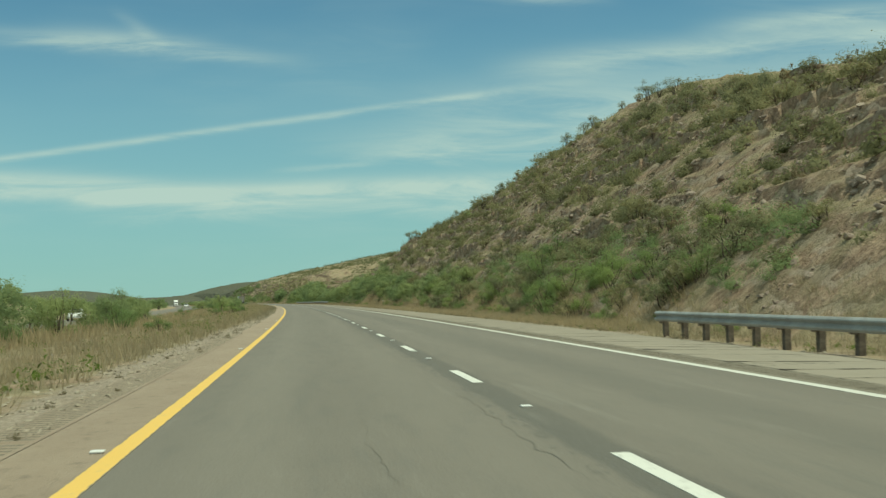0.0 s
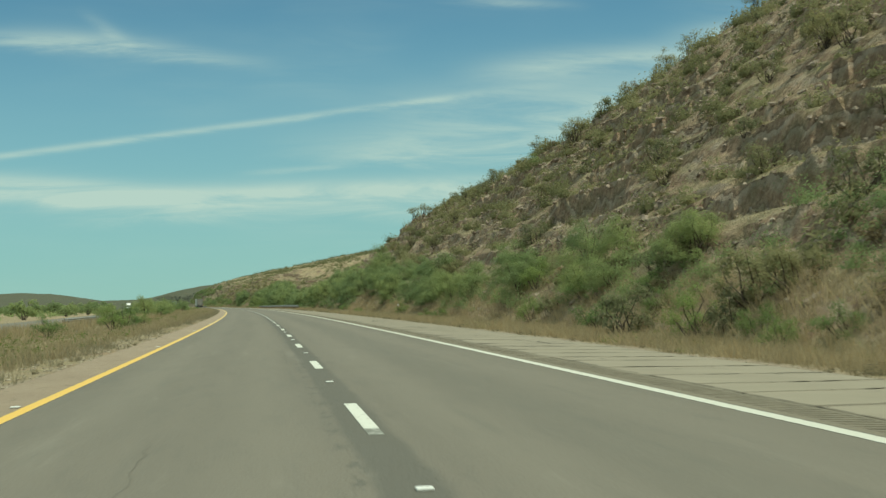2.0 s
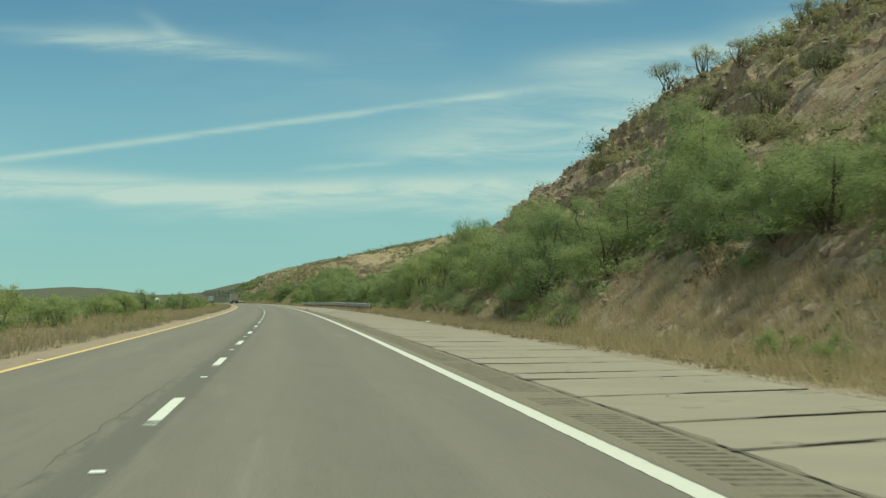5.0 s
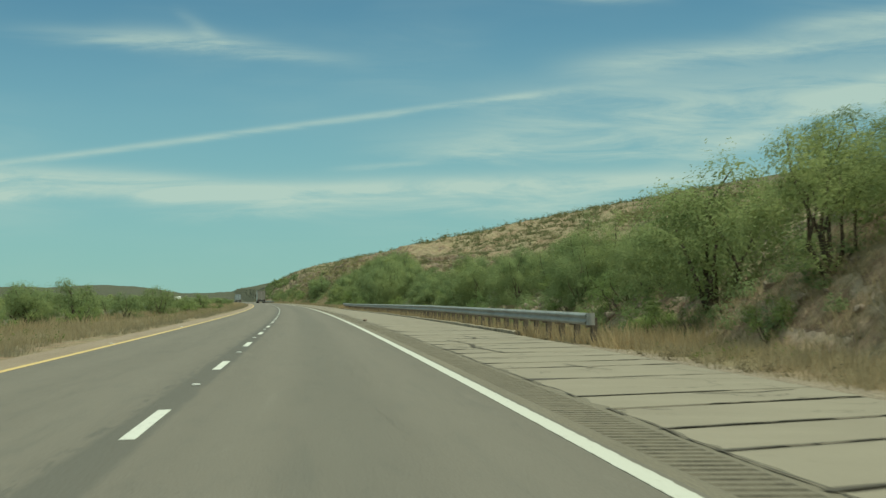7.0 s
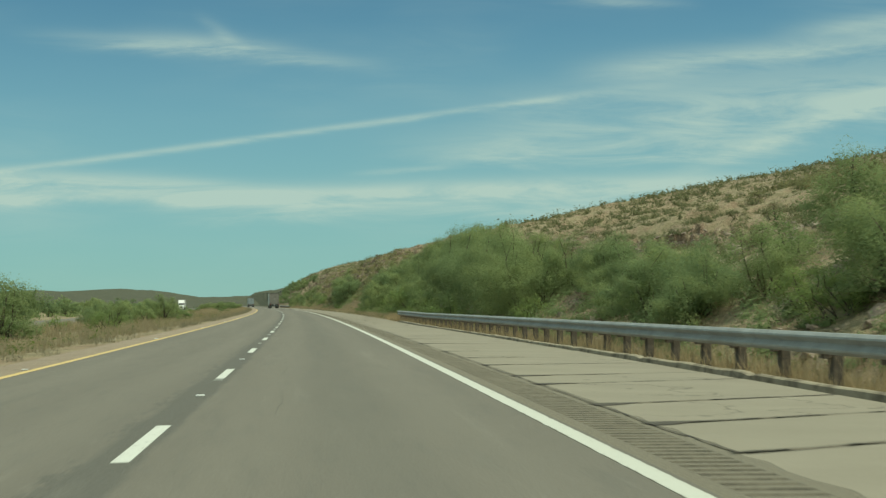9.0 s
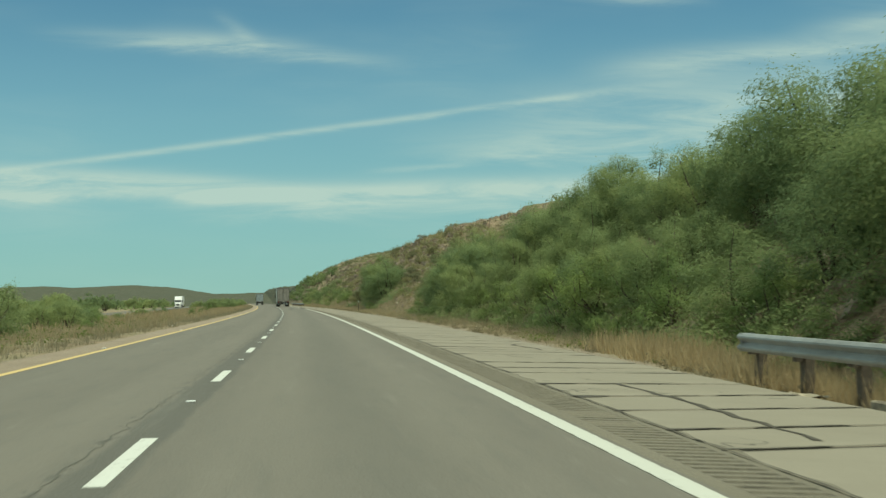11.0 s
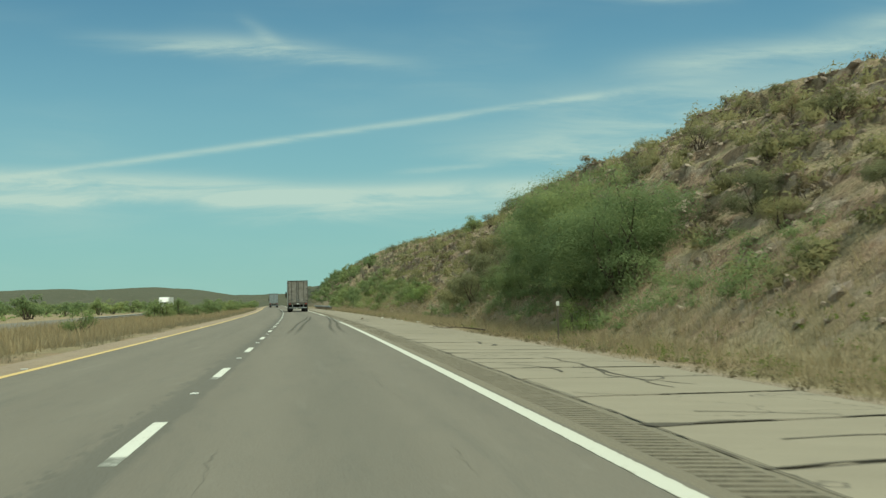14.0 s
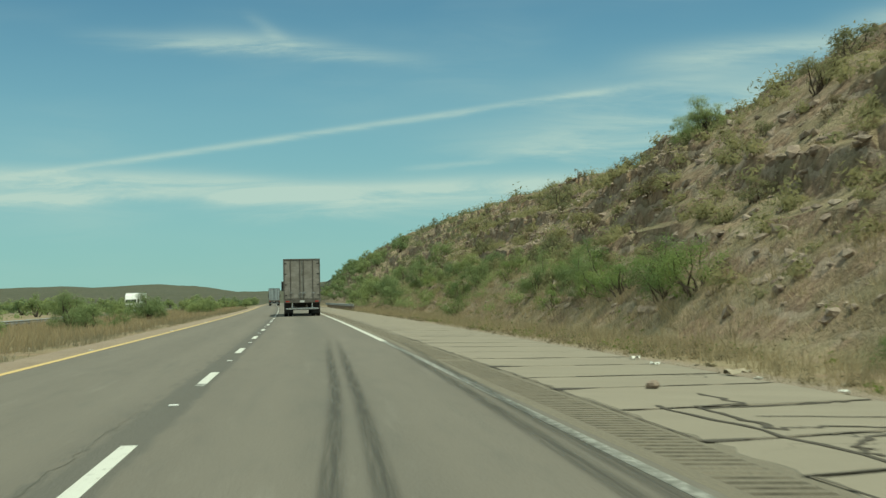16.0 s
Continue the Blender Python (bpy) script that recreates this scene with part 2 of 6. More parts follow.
def ground_build(n, place):
    uv, along, across = road_uv(n)
    big = n.noise(place, 0.035, 5.0, 0.6)
    mid = n.noise(place, 0.33, 5.0, 0.65)
    fine = n.noise(place, 2.4, 5.0, 0.7)
    grain = n.noise(place, 14.0, 3.0, 0.7)
    z = n.add("ShaderNodeSeparateXYZ", {0: place}).outputs[2]
    soil = n.mix(n.ramp(fine, 0.3, 0.7), (0.238, 0.168, 0.114), (0.392, 0.298, 0.205))
    straw = n.mix(n.ramp(grain, 0.3, 0.7), (0.255, 0.210, 0.130), (0.392, 0.33, 0.215))
    rock = n.mix(n.ramp(fine, 0.35, 0.7), (0.240, 0.158, 0.110), (0.440, 0.322, 0.230))
    col = n.mix(n.ramp(mid, 0.40, 0.58), soil, straw)
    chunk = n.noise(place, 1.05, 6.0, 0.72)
    # bare rock where the bank is steep
    up = n.add("ShaderNodeSeparateXYZ", {0: n.add("ShaderNodeNewGeometry").outputs["Normal"]}).outputs[2]
    steep = n.math("ADD", up, n.math("MULTIPLY", n.math("SUBTRACT", mid, 0.5), 0.5))
    # tilted beds of stone: paler bands, and dark ones painted as shaded crevices
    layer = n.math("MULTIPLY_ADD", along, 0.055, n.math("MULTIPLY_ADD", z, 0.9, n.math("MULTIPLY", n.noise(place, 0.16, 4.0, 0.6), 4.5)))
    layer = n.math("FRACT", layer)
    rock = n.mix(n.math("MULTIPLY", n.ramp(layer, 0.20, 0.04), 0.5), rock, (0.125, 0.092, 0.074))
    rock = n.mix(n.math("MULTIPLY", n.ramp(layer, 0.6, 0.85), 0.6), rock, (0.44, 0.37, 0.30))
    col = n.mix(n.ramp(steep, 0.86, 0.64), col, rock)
    # pale broken stone all over the bank, and clefts shaded dark in the colour
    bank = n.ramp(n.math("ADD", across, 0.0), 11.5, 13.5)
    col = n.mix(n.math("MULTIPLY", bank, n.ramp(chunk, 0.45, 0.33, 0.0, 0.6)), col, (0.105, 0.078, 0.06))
    col = n.mix(n.math("MULTIPLY", bank, n.ramp(chunk, 0.56, 0.70, 0.0, 0.7)), col, (0.43, 0.355, 0.275))
    cover = n.noise(place, 0.55, 5.0, 0.7)
    col = n.mix(n.math("MULTIPLY", n.ramp(cover, 0.46, 0.58), n.ramp(across, -9.0, -7.0, 0.3, 0.38)), col, (0.135, 0.128, 0.065))
    far = n.math("ADD", n.ramp(along, 760, 1050), n.ramp(n.math("ABSOLUTE", across), 60, 180), clamp=True)
    scrub = n.mix(n.ramp(n.noise(place, 0.12, 6.0, 0.7), 0.26, 0.50), (0.165, 0.150, 0.112), (0.085, 0.088, 0.060))
    col = n.mix(far, col, scrub)
    # pale gravel beside the lanes
    edge = n.math("ADD", across, n.math("MULTIPLY", n.math("SUBTRACT", mid, 0.5), 1.6))
    gravel = n.mix(n.ramp(grain, 0.35, 0.7), (0.235, 0.190, 0.145), (0.42, 0.355, 0.28))
    rim = n.math("ADD", edge, n.ramp(along, 35, 110, 1.0, 0.0))
    verge = n.math("MULTIPLY", n.math("MULTIPLY", n.ramp(rim, -4.95, -4.45), n.ramp(edge, 9.05, 8.35)), n.ramp(along, 1120, 1040))
    col = n.mix(verge, col, gravel)
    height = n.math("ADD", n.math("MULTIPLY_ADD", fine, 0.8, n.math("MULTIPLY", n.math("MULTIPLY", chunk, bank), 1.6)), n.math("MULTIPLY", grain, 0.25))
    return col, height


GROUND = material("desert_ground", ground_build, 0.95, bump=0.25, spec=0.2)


def paint(name, colour, worn, rough=0.75, scale=9.0, lo=0.30, hi=0.44):
    def build(n, place):
        wear = n.noise(place, scale, 6.0, 0.7)
        fine = n.noise(place, 60.0, 3.0, 0.7)
        col = n.mix(n.ramp(wear, lo, hi), worn, colour)
        return n.mix(n.ramp(fine, 0.5, 0.25, 0.0, 0.35), col, worn), fine
    return material(name, build, rough, bump=0.004)


RIGHT_LINE, LEFT_LINE = 3.585, -3.63
WHITE_PAINT = paint("white_road_paint", (0.63, 0.63, 0.58), (0.28, 0.275, 0.25))


def line_paint(name, middle, colour, worn, bare, start_colour=None):
    """A painted line whose edges are ragged and chipped; its colour can change along the road."""
    def build(n, place):
        uv, along, across = road_uv(n)
        wear = n.noise(uv, 7.0, 6.0, 0.72)
        fine = n.noise(uv, 60.0, 3.0, 0.7)
        off = n.math("ABSOLUTE", n.math("SUBTRACT", across, middle))
        off = n.math("ADD", off, n.math("MULTIPLY", n.math("SUBTRACT", n.noise(uv, 5.0, 5.0, 0.7), 0.5), 0.06))
        tone = n.mix(n.ramp(along, 90, 165), start_colour or colour, colour)
        col = n.mix(n.ramp(wear, 0.26, 0.42), worn, tone)
        col = n.mix(n.ramp(fine, 0.5, 0.25, 0.0, 0.35), col, worn)
        return n.mix(n.ramp(off, 0.074, 0.088), col, bare), fine
    return material(name, build, 0.78, bump=0.004)


WHITE_LINE = line_paint("chipped_white_line_paint", RIGHT_LINE, (0.57, 0.565, 0.51), (0.32, 0.31, 0.27), (0.19, 0.175, 0.14))
YELLOW_LINE = line_paint("chipped_yellow_line_paint", LEFT_LINE, (0.63, 0.455, 0.20), (0.42, 0.33, 0.19), (0.2, 0.175, 0.135), (0.70, 0.45, 0.115))
GHOST_PAINT = paint("worn_off_white_paint", (0.36, 0.36, 0.33), (0.17, 0.17, 0.15), lo=0.42, hi=0.6)


def rubber_build(n, place):
    uv, along, across = road_uv(n)
    streaks = n.noise(n.scaled(uv, 0.5, 4.0, 1), 1.0, 4.0, 0.6)
    return n.mix(streaks, (0.05, 0.05, 0.046), (0.10, 0.10, 0.088))


RUBBER = material("tyre_rubber_on_asphalt", rubber_build, 0.85)
n = Nodes(RUBBER.node_tree, empty=False)
uv, along, across = road_uv(n)
thin = n.math("MULTIPLY", n.ramp(along, 549, 562), n.ramp(along, 619, 598))
thin = n.math("MULTIPLY", thin, n.ramp(n.math("ABSOLUTE", across), 1.0, 0.1))
thin = n.math("MULTIPLY", thin, n.ramp(n.noise(n.scaled(uv, 0.6, 3.0, 1), 1.0, 5.0, 0.7), 0.25, 0.7, 0.12, 0.55))
clear = n.add("ShaderNodeBsdfTransparent")
body = next(q for q in n.tree.nodes if q.type == "BSDF_PRINCIPLED")
veil = n.add("ShaderNodeMixShader", {0: thin, 1: clear.outputs[0], 2: body.outputs[0]})
n.tree.links.new(veil.outputs[0], next(q for q in n.tree.nodes if q.type == "OUTPUT_MATERIAL").inputs[0])
TAR = paint("crack_sealing_tar", (0.082, 0.070, 0.054), (0.13, 0.113, 0.09), 0.75)
GRIME = paint("dirt_packed_in_grooves", (0.165, 0.145, 0.112), (0.085, 0.076, 0.06), 0.95, 5.0, 0.36, 0.62)
STEEL = paint("galvanised_steel", (0.35, 0.365, 0.365), (0.24, 0.245, 0.235), 0.55, 1.2, 0.3, 0.7)
CRACK = paint("dark_crack_edge", (0.105, 0.100, 0.084), (0.14, 0.135, 0.112), 0.9)
TIMBER = paint("dark_creosoted_timber", (0.085, 0.07, 0.055), (0.15, 0.125, 0.1), 0.9, 6.0, 0.35, 0.6)
CURB = paint("pale_asphalt_curb", (0.345, 0.30, 0.225), (0.15, 0.125, 0.092), 0.95, 2.2, 0.36, 0.58)


def leaf_material(name, dark, light, dry):
    def build(n, place):
        isl = n.add("ShaderNodeNewGeometry").outputs["Random Per Island"]
        rnd = n.add("ShaderNodeObjectInfo").outputs["Random"]
        col = n.mix(isl, dark, light)
        col = n.mix(n.math("MULTIPLY", n.ramp(isl, 0.86, 1.0), 0.4), col, dry)
        patchy = n.math("MULTIPLY_ADD", n.noise(place, 0.8, 3.0, 0.6), 0.9, n.math("MULTIPLY_ADD", rnd, 0.9, -0.42), clamp=True)
        tone = n.mix(patchy, (0.72, 0.80, 0.84), (1.19, 1.14, 1.04))
        return n.mix(1.0, col, tone, "MULTIPLY")
    m = material(name, build, 0.8, spec=0.12)
    t = m.node_tree
    p = next(q for q in t.nodes if q.type == "BSDF_PRINCIPLED")
    thin = t.nodes.new("ShaderNodeBsdfTranslucent")
    t.links.new(p.inputs["Base Color"].links[0].from_socket, thin.inputs[0])
    blend = t.nodes.new("ShaderNodeMixShader")
    blend.inputs[0].default_value = 0.55
    t.links.new(p.outputs[0], blend.inputs[1])
    t.links.new(thin.outputs[0], blend.inputs[2])
    t.links.new(blend.outputs[0], next(q for q in t.nodes if q.type == "OUTPUT_MATERIAL").inputs[0])
    return m


MESQUITE = leaf_material("mesquite_leaves", (0.244, 0.300, 0.141), (0.292, 0.348, 0.163), (0.31, 0.34, 0.17))
OLIVE = leaf_material("olive_scrub_leaves", (0.225, 0.222, 0.126), (0.285, 0.276, 0.155), (0.31, 0.265, 0.15))
GREEN = leaf_material("bright_green_leaves", (0.200, 0.268, 0.104), (0.250, 0.322, 0.126), (0.27, 0.30, 0.11))
SHRUB = leaf_material("dark_shrub_leaves", (0.150, 0.156, 0.085), (0.198, 0.202, 0.11), (0.22, 0.19, 0.11))
DRYLEAF = leaf_material("dry_brown_brush", (0.19, 0.155, 0.10), (0.27, 0.22, 0.14), (0.30, 0.25, 0.16))
STRAW = leaf_material("dry_grass", (0.350, 0.280, 0.180), (0.485, 0.395, 0.265), (0.53, 0.45, 0.32))
GREENGRASS = leaf_material("green_weeds", (0.10, 0.15, 0.035), (0.20, 0.25, 0.07), (0.30, 0.27, 0.11))
BARK = paint("grey_brown_bark", (0.11, 0.085, 0.065), (0.055, 0.045, 0.036), 0.95, 12.0, 0.35, 0.6)


def rock_build(n, place):
    rnd = n.add("ShaderNodeNewGeometry").outputs["Random Per Island"]
    a = n.noise(place, 1.7, 5.0, 0.65)
    b = n.noise(place, 9.0, 4.0, 0.7)
    col = n.mix(n.ramp(a, 0.35, 0.65), (0.19, 0.140, 0.115), (0.37, 0.30, 0.245))
    col = n.mix(n.math("MULTIPLY", rnd, 0.4), col, (0.36, 0.295, 0.235))
    return n.mix(n.ramp(b, 0.5, 0.25, 0.0, 0.5), col, (0.09, 0.07, 0.06)), b


PEBBLE = paint("pale_gravel", (0.36, 0.315, 0.245), (0.24, 0.20, 0.15), 0.95, 3.0, 0.3, 0.6)
ROCK = material("reddish_grey_rock", rock_build, 0.92, bump=0.05)

# ---- the road's line: metres along it (s) and to the right of its lane joint (d) ----
LEFT, RIGHT = -3.63, 3.585          # yellow and white edge lines
S_TAB = np.arange(-1600.0, 4700.0, 1.0)
_u = np.clip(S_TAB, -200, 950) / 600.0
HEAD = -0.04266 + 0.09700 * _u**1 + 0.04421 * _u**2 - 0.01276 * _u**3 - 0.01371 * _u**4
_x, _y = np.concatenate([[0], np.cumsum(-np.sin(HEAD[:-1]))]), np.concatenate([[0], np.cumsum(np.cos(HEAD[:-1]))])
_x, _y = _x - _x[1600], _y - _y[1600]


def on_road(s, d):
    """World x and y of places beside the road."""
    h = np.interp(s, S_TAB, HEAD)
    return np.interp(s, S_TAB, _x) + np.cos(h) * d, np.interp(s, S_TAB, _y) + np.sin(h) * d


def at(s, d, z=0.0, turn=0.0):
    """The pose of a thing beside the road, facing along it."""
    x, y = on_road(s, d)
    return pose(float(x), float(y), z, 0, 0, math.degrees(float(np.interp(s, S_TAB, HEAD))) + turn)


# the right shoulder falls away from the lanes, more in some stretches than in others
FALL = np.array([(-100, 0.055), (60, 0.055), (250, 0.035), (290, 0.02), (325, 0.02), (400, 0.058), (430, 0.05), (480, 0.04), (1200, 0.04)])


def fall(s, d):
    return -np.interp(s, FALL[:, 0], FALL[:, 1]) * np.clip(np.asarray(d, float) - 3.72, 0, 5.2)


def hashed(i, j, k):
    v = np.sin(i * 127.1 + j * 311.7 + k * 74.7) * 43758.5453
    return v - np.floor(v)


def bumps(x, y, k=0):
    """Smooth noise between 0 and 1."""
    i, j = np.floor(x), np.floor(y)
    u, v = x - i, y - j
    u, v = u * u * (3 - 2 * u), v * v * (3 - 2 * v)
    return ((hashed(i, j, k) * (1 - u) + hashed(i + 1, j, k) * u) * (1 - v)
            + (hashed(i, j + 1, k) * (1 - u) + hashed(i + 1, j + 1, k) * u) * v)


def rough(x, y, k=0, octaves=4):
    total, amp, norm = 0.0, 1.0, 0.0
    for o in range(octaves):
        total = total + amp * bumps(x * 2**o + 17 * o, y * 2**o - 9 * o, k + o)
        norm, amp = norm + amp, amp * 0.55
    return total / norm


# crest of the cut bank along the road
CREST = np.array([(-400, 6), (-60, 9), (20, 9.5), (51, 11.2), (75, 13.2), (100, 18.3), (115, 21.2), (127, 22.6), (140, 22), (160, 20.5), (185, 17.5),
                  (207, 15.2), (222, 14.6), (245, 14.4), (257, 13.6), (266, 12), (276, 9.5), (290, 4), (305, 2.2), (350, 2.0), (415, 2.2), (440, 4),
                  (470, 5.5), (498, 6), (520, 7.2), (540, 9.3), (572, 11.5), (600, 12), (620, 11.5), (640, 10), (660, 9.5),
                  (687, 10), (744, 12), (800, 13.5), (850, 15), (923, 13.5), (960, 12), (1100, 11), (1400, 7), (1800, 3)], float)
TOE = 11.0


def height(s, d):
    """The lie of the land, metres above the road."""
    s, d = np.broadcast_arrays(np.asarray(s, float), np.asarray(d, float))
    toe = TOE + 0.3 * (rough(s / 14.0, d * 0 + 3.3, 5, 2) - 0.5)
    crest = np.interp(s, CREST[:, 0], CREST[:, 1]) * np.interp(s, [60, 100, 200, 260], [1.04, 0.975, 0.965, 1.0]) * (0.93 + 0.14 * rough(s / 22.0, d * 0, 9, 3))
    run = np.maximum(d - toe, 0)
    face = 0.97 * run
    over = np.maximum(face - crest, 0) / 0.97
    soft = 2.0
    back = crest + np.clip((s - 60) / 80, 0.05, 1) * (0.201 - 0.166 * np.clip((s - 900) / 200, 0, 1)) * np.minimum(over, 230) - 0.000004 * np.minimum(over, 230) ** 3 * 0.25
    z = np.where(face < crest, face, back)
    z = z - soft * 0.35 * np.exp(-((face - crest) / soft) ** 2) * (crest > 3)
    on_bank = np.clip((run - 1.2) / 5.0, 0, 1)
    near = np.clip((140 - d) / 60, 0, 1) * on_bank
    z = z + near * (1.3 * (rough(s / 13.0, d / 6.0, 41, 3) - 0.5) + 0.3 * (rough(s / 2.2, d / 2.2, 47, 3) - 0.5))
    # beds of rock: gentle treads of soil and steep broken faces
    for thick, k, share in ((2.3, 21, 1.0), (1.05, 27, 0.8)):
        lay = (z + 0.012 * s) / thick + 2.2 * rough(s / 26.0, d / 12.0, k, 3) + 0.16 * rough(s / 2.6, d / 1.6, k + 3, 2)
        fr = lay - np.floor(lay)
        step = np.where(fr < 0.70, fr * 0.30 / 0.70, 0.30 + 0.70 * np.clip((fr - 0.70) / 0.11, 0, 1))
        rocky = np.clip((rough(s / 13.0, d / 4.5, 33 + k, 3) - np.interp(s, [520, 580], [0.42, 0.34])) * 6, 0, 1)
        z = z + near * share * rocky * thick * (step - fr)
    z = np.where(d > 8.0, np.maximum(z, 0) - 0.03 + 0.16 * (rough(s / 2.0, d / 2.0, 3, 3) - 0.5) * np.clip((d - 8.0) / 1.5, 0, 1), z)
    # the gully behind the long guard rail
    gully = np.clip((s - 284) / 12, 0, 1) * np.clip((428 - s) / 14, 0, 1)
    z = z - gully * 1.5 * np.exp(-((d - 12.8) / 2.6) ** 2)
    # median and the other carriageway on the left
    m = np.clip((-4.8 - d) / 5.0, 0, 1)
    left = -0.014 - 0.30 * m * m * (3 - 2 * m) - 0.40 * np.clip((-12 - d) / 8, 0, 1)
    left = left + 0.40 * (rough(s / 14.0, d / 8.0, 61, 4) - 0.5) * np.clip((-6 - d) / 3, 0, 1) * np.clip((d + 19.5) / 4, 0, 1)
    left = left + 0.14 * (rough(s / 1.5, d / 1.5, 67, 3) - 0.5) * np.clip((-4.6 - d) / 2, 0, 1) * np.clip((d + 20.5) / 3, 0, 1)
    left = left + 8.0 * np.exp(-((s - 205) / 45.0) ** 2 - ((d + 66) / 16.0) ** 2)
    left = left + 3.0 * np.clip((-40 - d) / 200, 0, 1) * rough(s / 60.0, d / 50.0, 71, 3)
    z = np.where(d < -4.55, left, z)
    # low ranges far away
    r = np.hypot(s - 600, d)
    far = np.clip((r - 700) / 2600, 0, 1)
    far = far * far * (3 - 2 * far)
    hills = 60 * far * (0.72 + 0.5 * (rough(s / 620.0 + 3, d / 420.0, 81, 5) - 0.3)) * (0.42 + 0.58 * np.clip((d + 900) / 850, 0, 1))
    z = z + hills * np.clip(np.abs(d + 15) / 250, 0.25, 1) - np.clip((s - 1150) / 700, 0, 1) * 3.0 * (d > -400) * (d < 300)
    # a broken ridge across the road's far end
    rise = np.clip((s - 1120) / 520, 0, 1)
    ridge = rise * rise * (3 - 2 * rise) * np.clip((d + 1500) / 900, 0.2, 1) * np.clip((700 - d) / 500, 0, 1)
    z = z + ridge * (8.5 + 9 * (rough(s / 190.0, d / 130.0, 95, 5) - 0.35) + 3.0 * (rough(s / 40.0, d / 28.0, 97, 3) - 0.5))
    return np.where((d > -4.6) & (d < 8.0) & (s < 1180), -0.10, z) + fall(s, d)


def grid_mesh(name, s, d, z, mat, ob_name=None, smooth=True):
    """A sheet over rows s and columns d, with a map of s and d."""
    ss, dd = np.meshgrid(s, d, indexing="ij")
    zz = z(ss, dd) if callable(z) else z
    x, y = on_road(ss, dd)
    ns, nd = len(s), len(d)
    co = np.stack([x, y, zz], -1).reshape(-1, 3)
    idx = np.arange(ns * nd).reshape(ns, nd)
    q = np.stack([idx[:-1, :-1], idx[:-1, 1:], idx[1:, 1:], idx[1:, :-1]], -1).reshape(-1, 4)
    return mesh_of(name, co, q, mat, np.stack([ss, dd], -1).reshape(-1, 2), smooth)


def mesh_of(name, co, faces, mat, uv=None, smooth=False):
    """A mesh from arrays of corners and of faces with one number of corners."""
    me = bpy.data.meshes.new(name)
    n, k = faces.shape
    me.vertices.add(len(co))
    me.vertices.foreach_set("co", np.ascontiguousarray(co, np.float32).ravel())
    me.loops.add(n * k)
    me.loops.foreach_set("vertex_index", np.ascontiguousarray(faces, np.int32).ravel())
    me.polygons.add(n)
    me.polygons.foreach_set("loop_start", np.arange(0, n * k, k, dtype=np.int32))
    me.polygons.foreach_set("loop_total", np.full(n, k, np.int32))
    if uv is not None:
        me.uv_layers.new(name="road").data.foreach_set("uv", np.ascontiguousarray(uv[faces.ravel()], np.float32).ravel())
    me.polygons.foreach_set("use_smooth", np.full(n, smooth))
    me.materials.append(mat)
    me.update(calc_edges=True)
    me.validate()
    return me


def ribbon(name, s, d0, d1, top, thick, mat):
    """A flat strip along the road with real thickness. d0 and d1 may change along it."""
    s = np.asarray(s, float)
    d0, d1 = np.broadcast_to(d0, s.shape), np.broadcast_to(d1, s.shape)
    rows = []
    for d, z in ((d0, top - thick), (d0, top), (d1, top), (d1, top - thick)):
        x, y = on_road(s, d)
        rows.append(np.stack([x, y, (np.full_like(s, z) if np.isscalar(z) else z) + fall(s, d)], -1))
    co = np.stack(rows, 1).reshape(-1, 3)
    idx = np.arange(len(s) * 4).reshape(-1, 4)
    q = np.concatenate([np.stack([idx[:-1, k], idx[:-1, k + 1], idx[1:, k + 1], idx[1:, k]], -1) for k in range(3)])
    caps = np.array([[idx[0, 3], idx[0, 2], idx[0, 1], idx[0, 0]], [idx[-1, 0], idx[-1, 1], idx[-1, 2], idx[-1, 3]]])
    uv = np.stack([np.stack([s, d], -1) for d in (d0, d0, d1, d1)], 1).reshape(-1, 2)
    return mesh_of(name, co, np.concatenate([q, caps]), mat, uv)


def part(name, bm, mat, parent, label=""):
    """Links a bmesh, or a mesh, as one mesh object under a thing or a part."""
    me = bm
    if isinstance(bm, bmesh.types.BMesh):
        me = bpy.data.meshes.new(name)
        bm.to_mesh(me)
        bm.free()
        me.materials.append(mat)
    ob = new(name, me)
    ob.parent = parent
    return tagged(ob, label) if label else ob


def box(bm, x0, x1, y0, y1, z0, z1, bevel=0.0):
    m = Matrix.Translation(((x0 + x1) / 2, (y0 + y1) / 2, (z0 + z1) / 2)) @ Matrix.Diagonal((x1 - x0, y1 - y0, z1 - z0, 1))
    got = bmesh.ops.create_cube(bm, size=1, matrix=m)
    if bevel:
        edges = list({e for v in got["verts"] for e in v.link_edges})
        bmesh.ops.bevel(bm, geom=edges, offset=bevel, segments=2, affect="EDGES", profile=0.6)
    return bm


def boxes(*rows, bevel=0.0):
    bm = bmesh.new()
    for r in rows:
        box(bm, *r, bevel=bevel)
    return bm


def tube(bm, a, b, r0, r1=None, n=10, caps=True):
    a, b = Vector(a), Vector(b)
    m = Matrix.Translation((a + b) / 2) @ (b - a).to_track_quat("Z", "Y").to_matrix().to_4x4()
    bmesh.ops.create_cone(bm, cap_ends=caps, segments=n, radius1=r0, radius2=r0 if r1 is None else r1, depth=(b - a).length, matrix=m)
    return bm


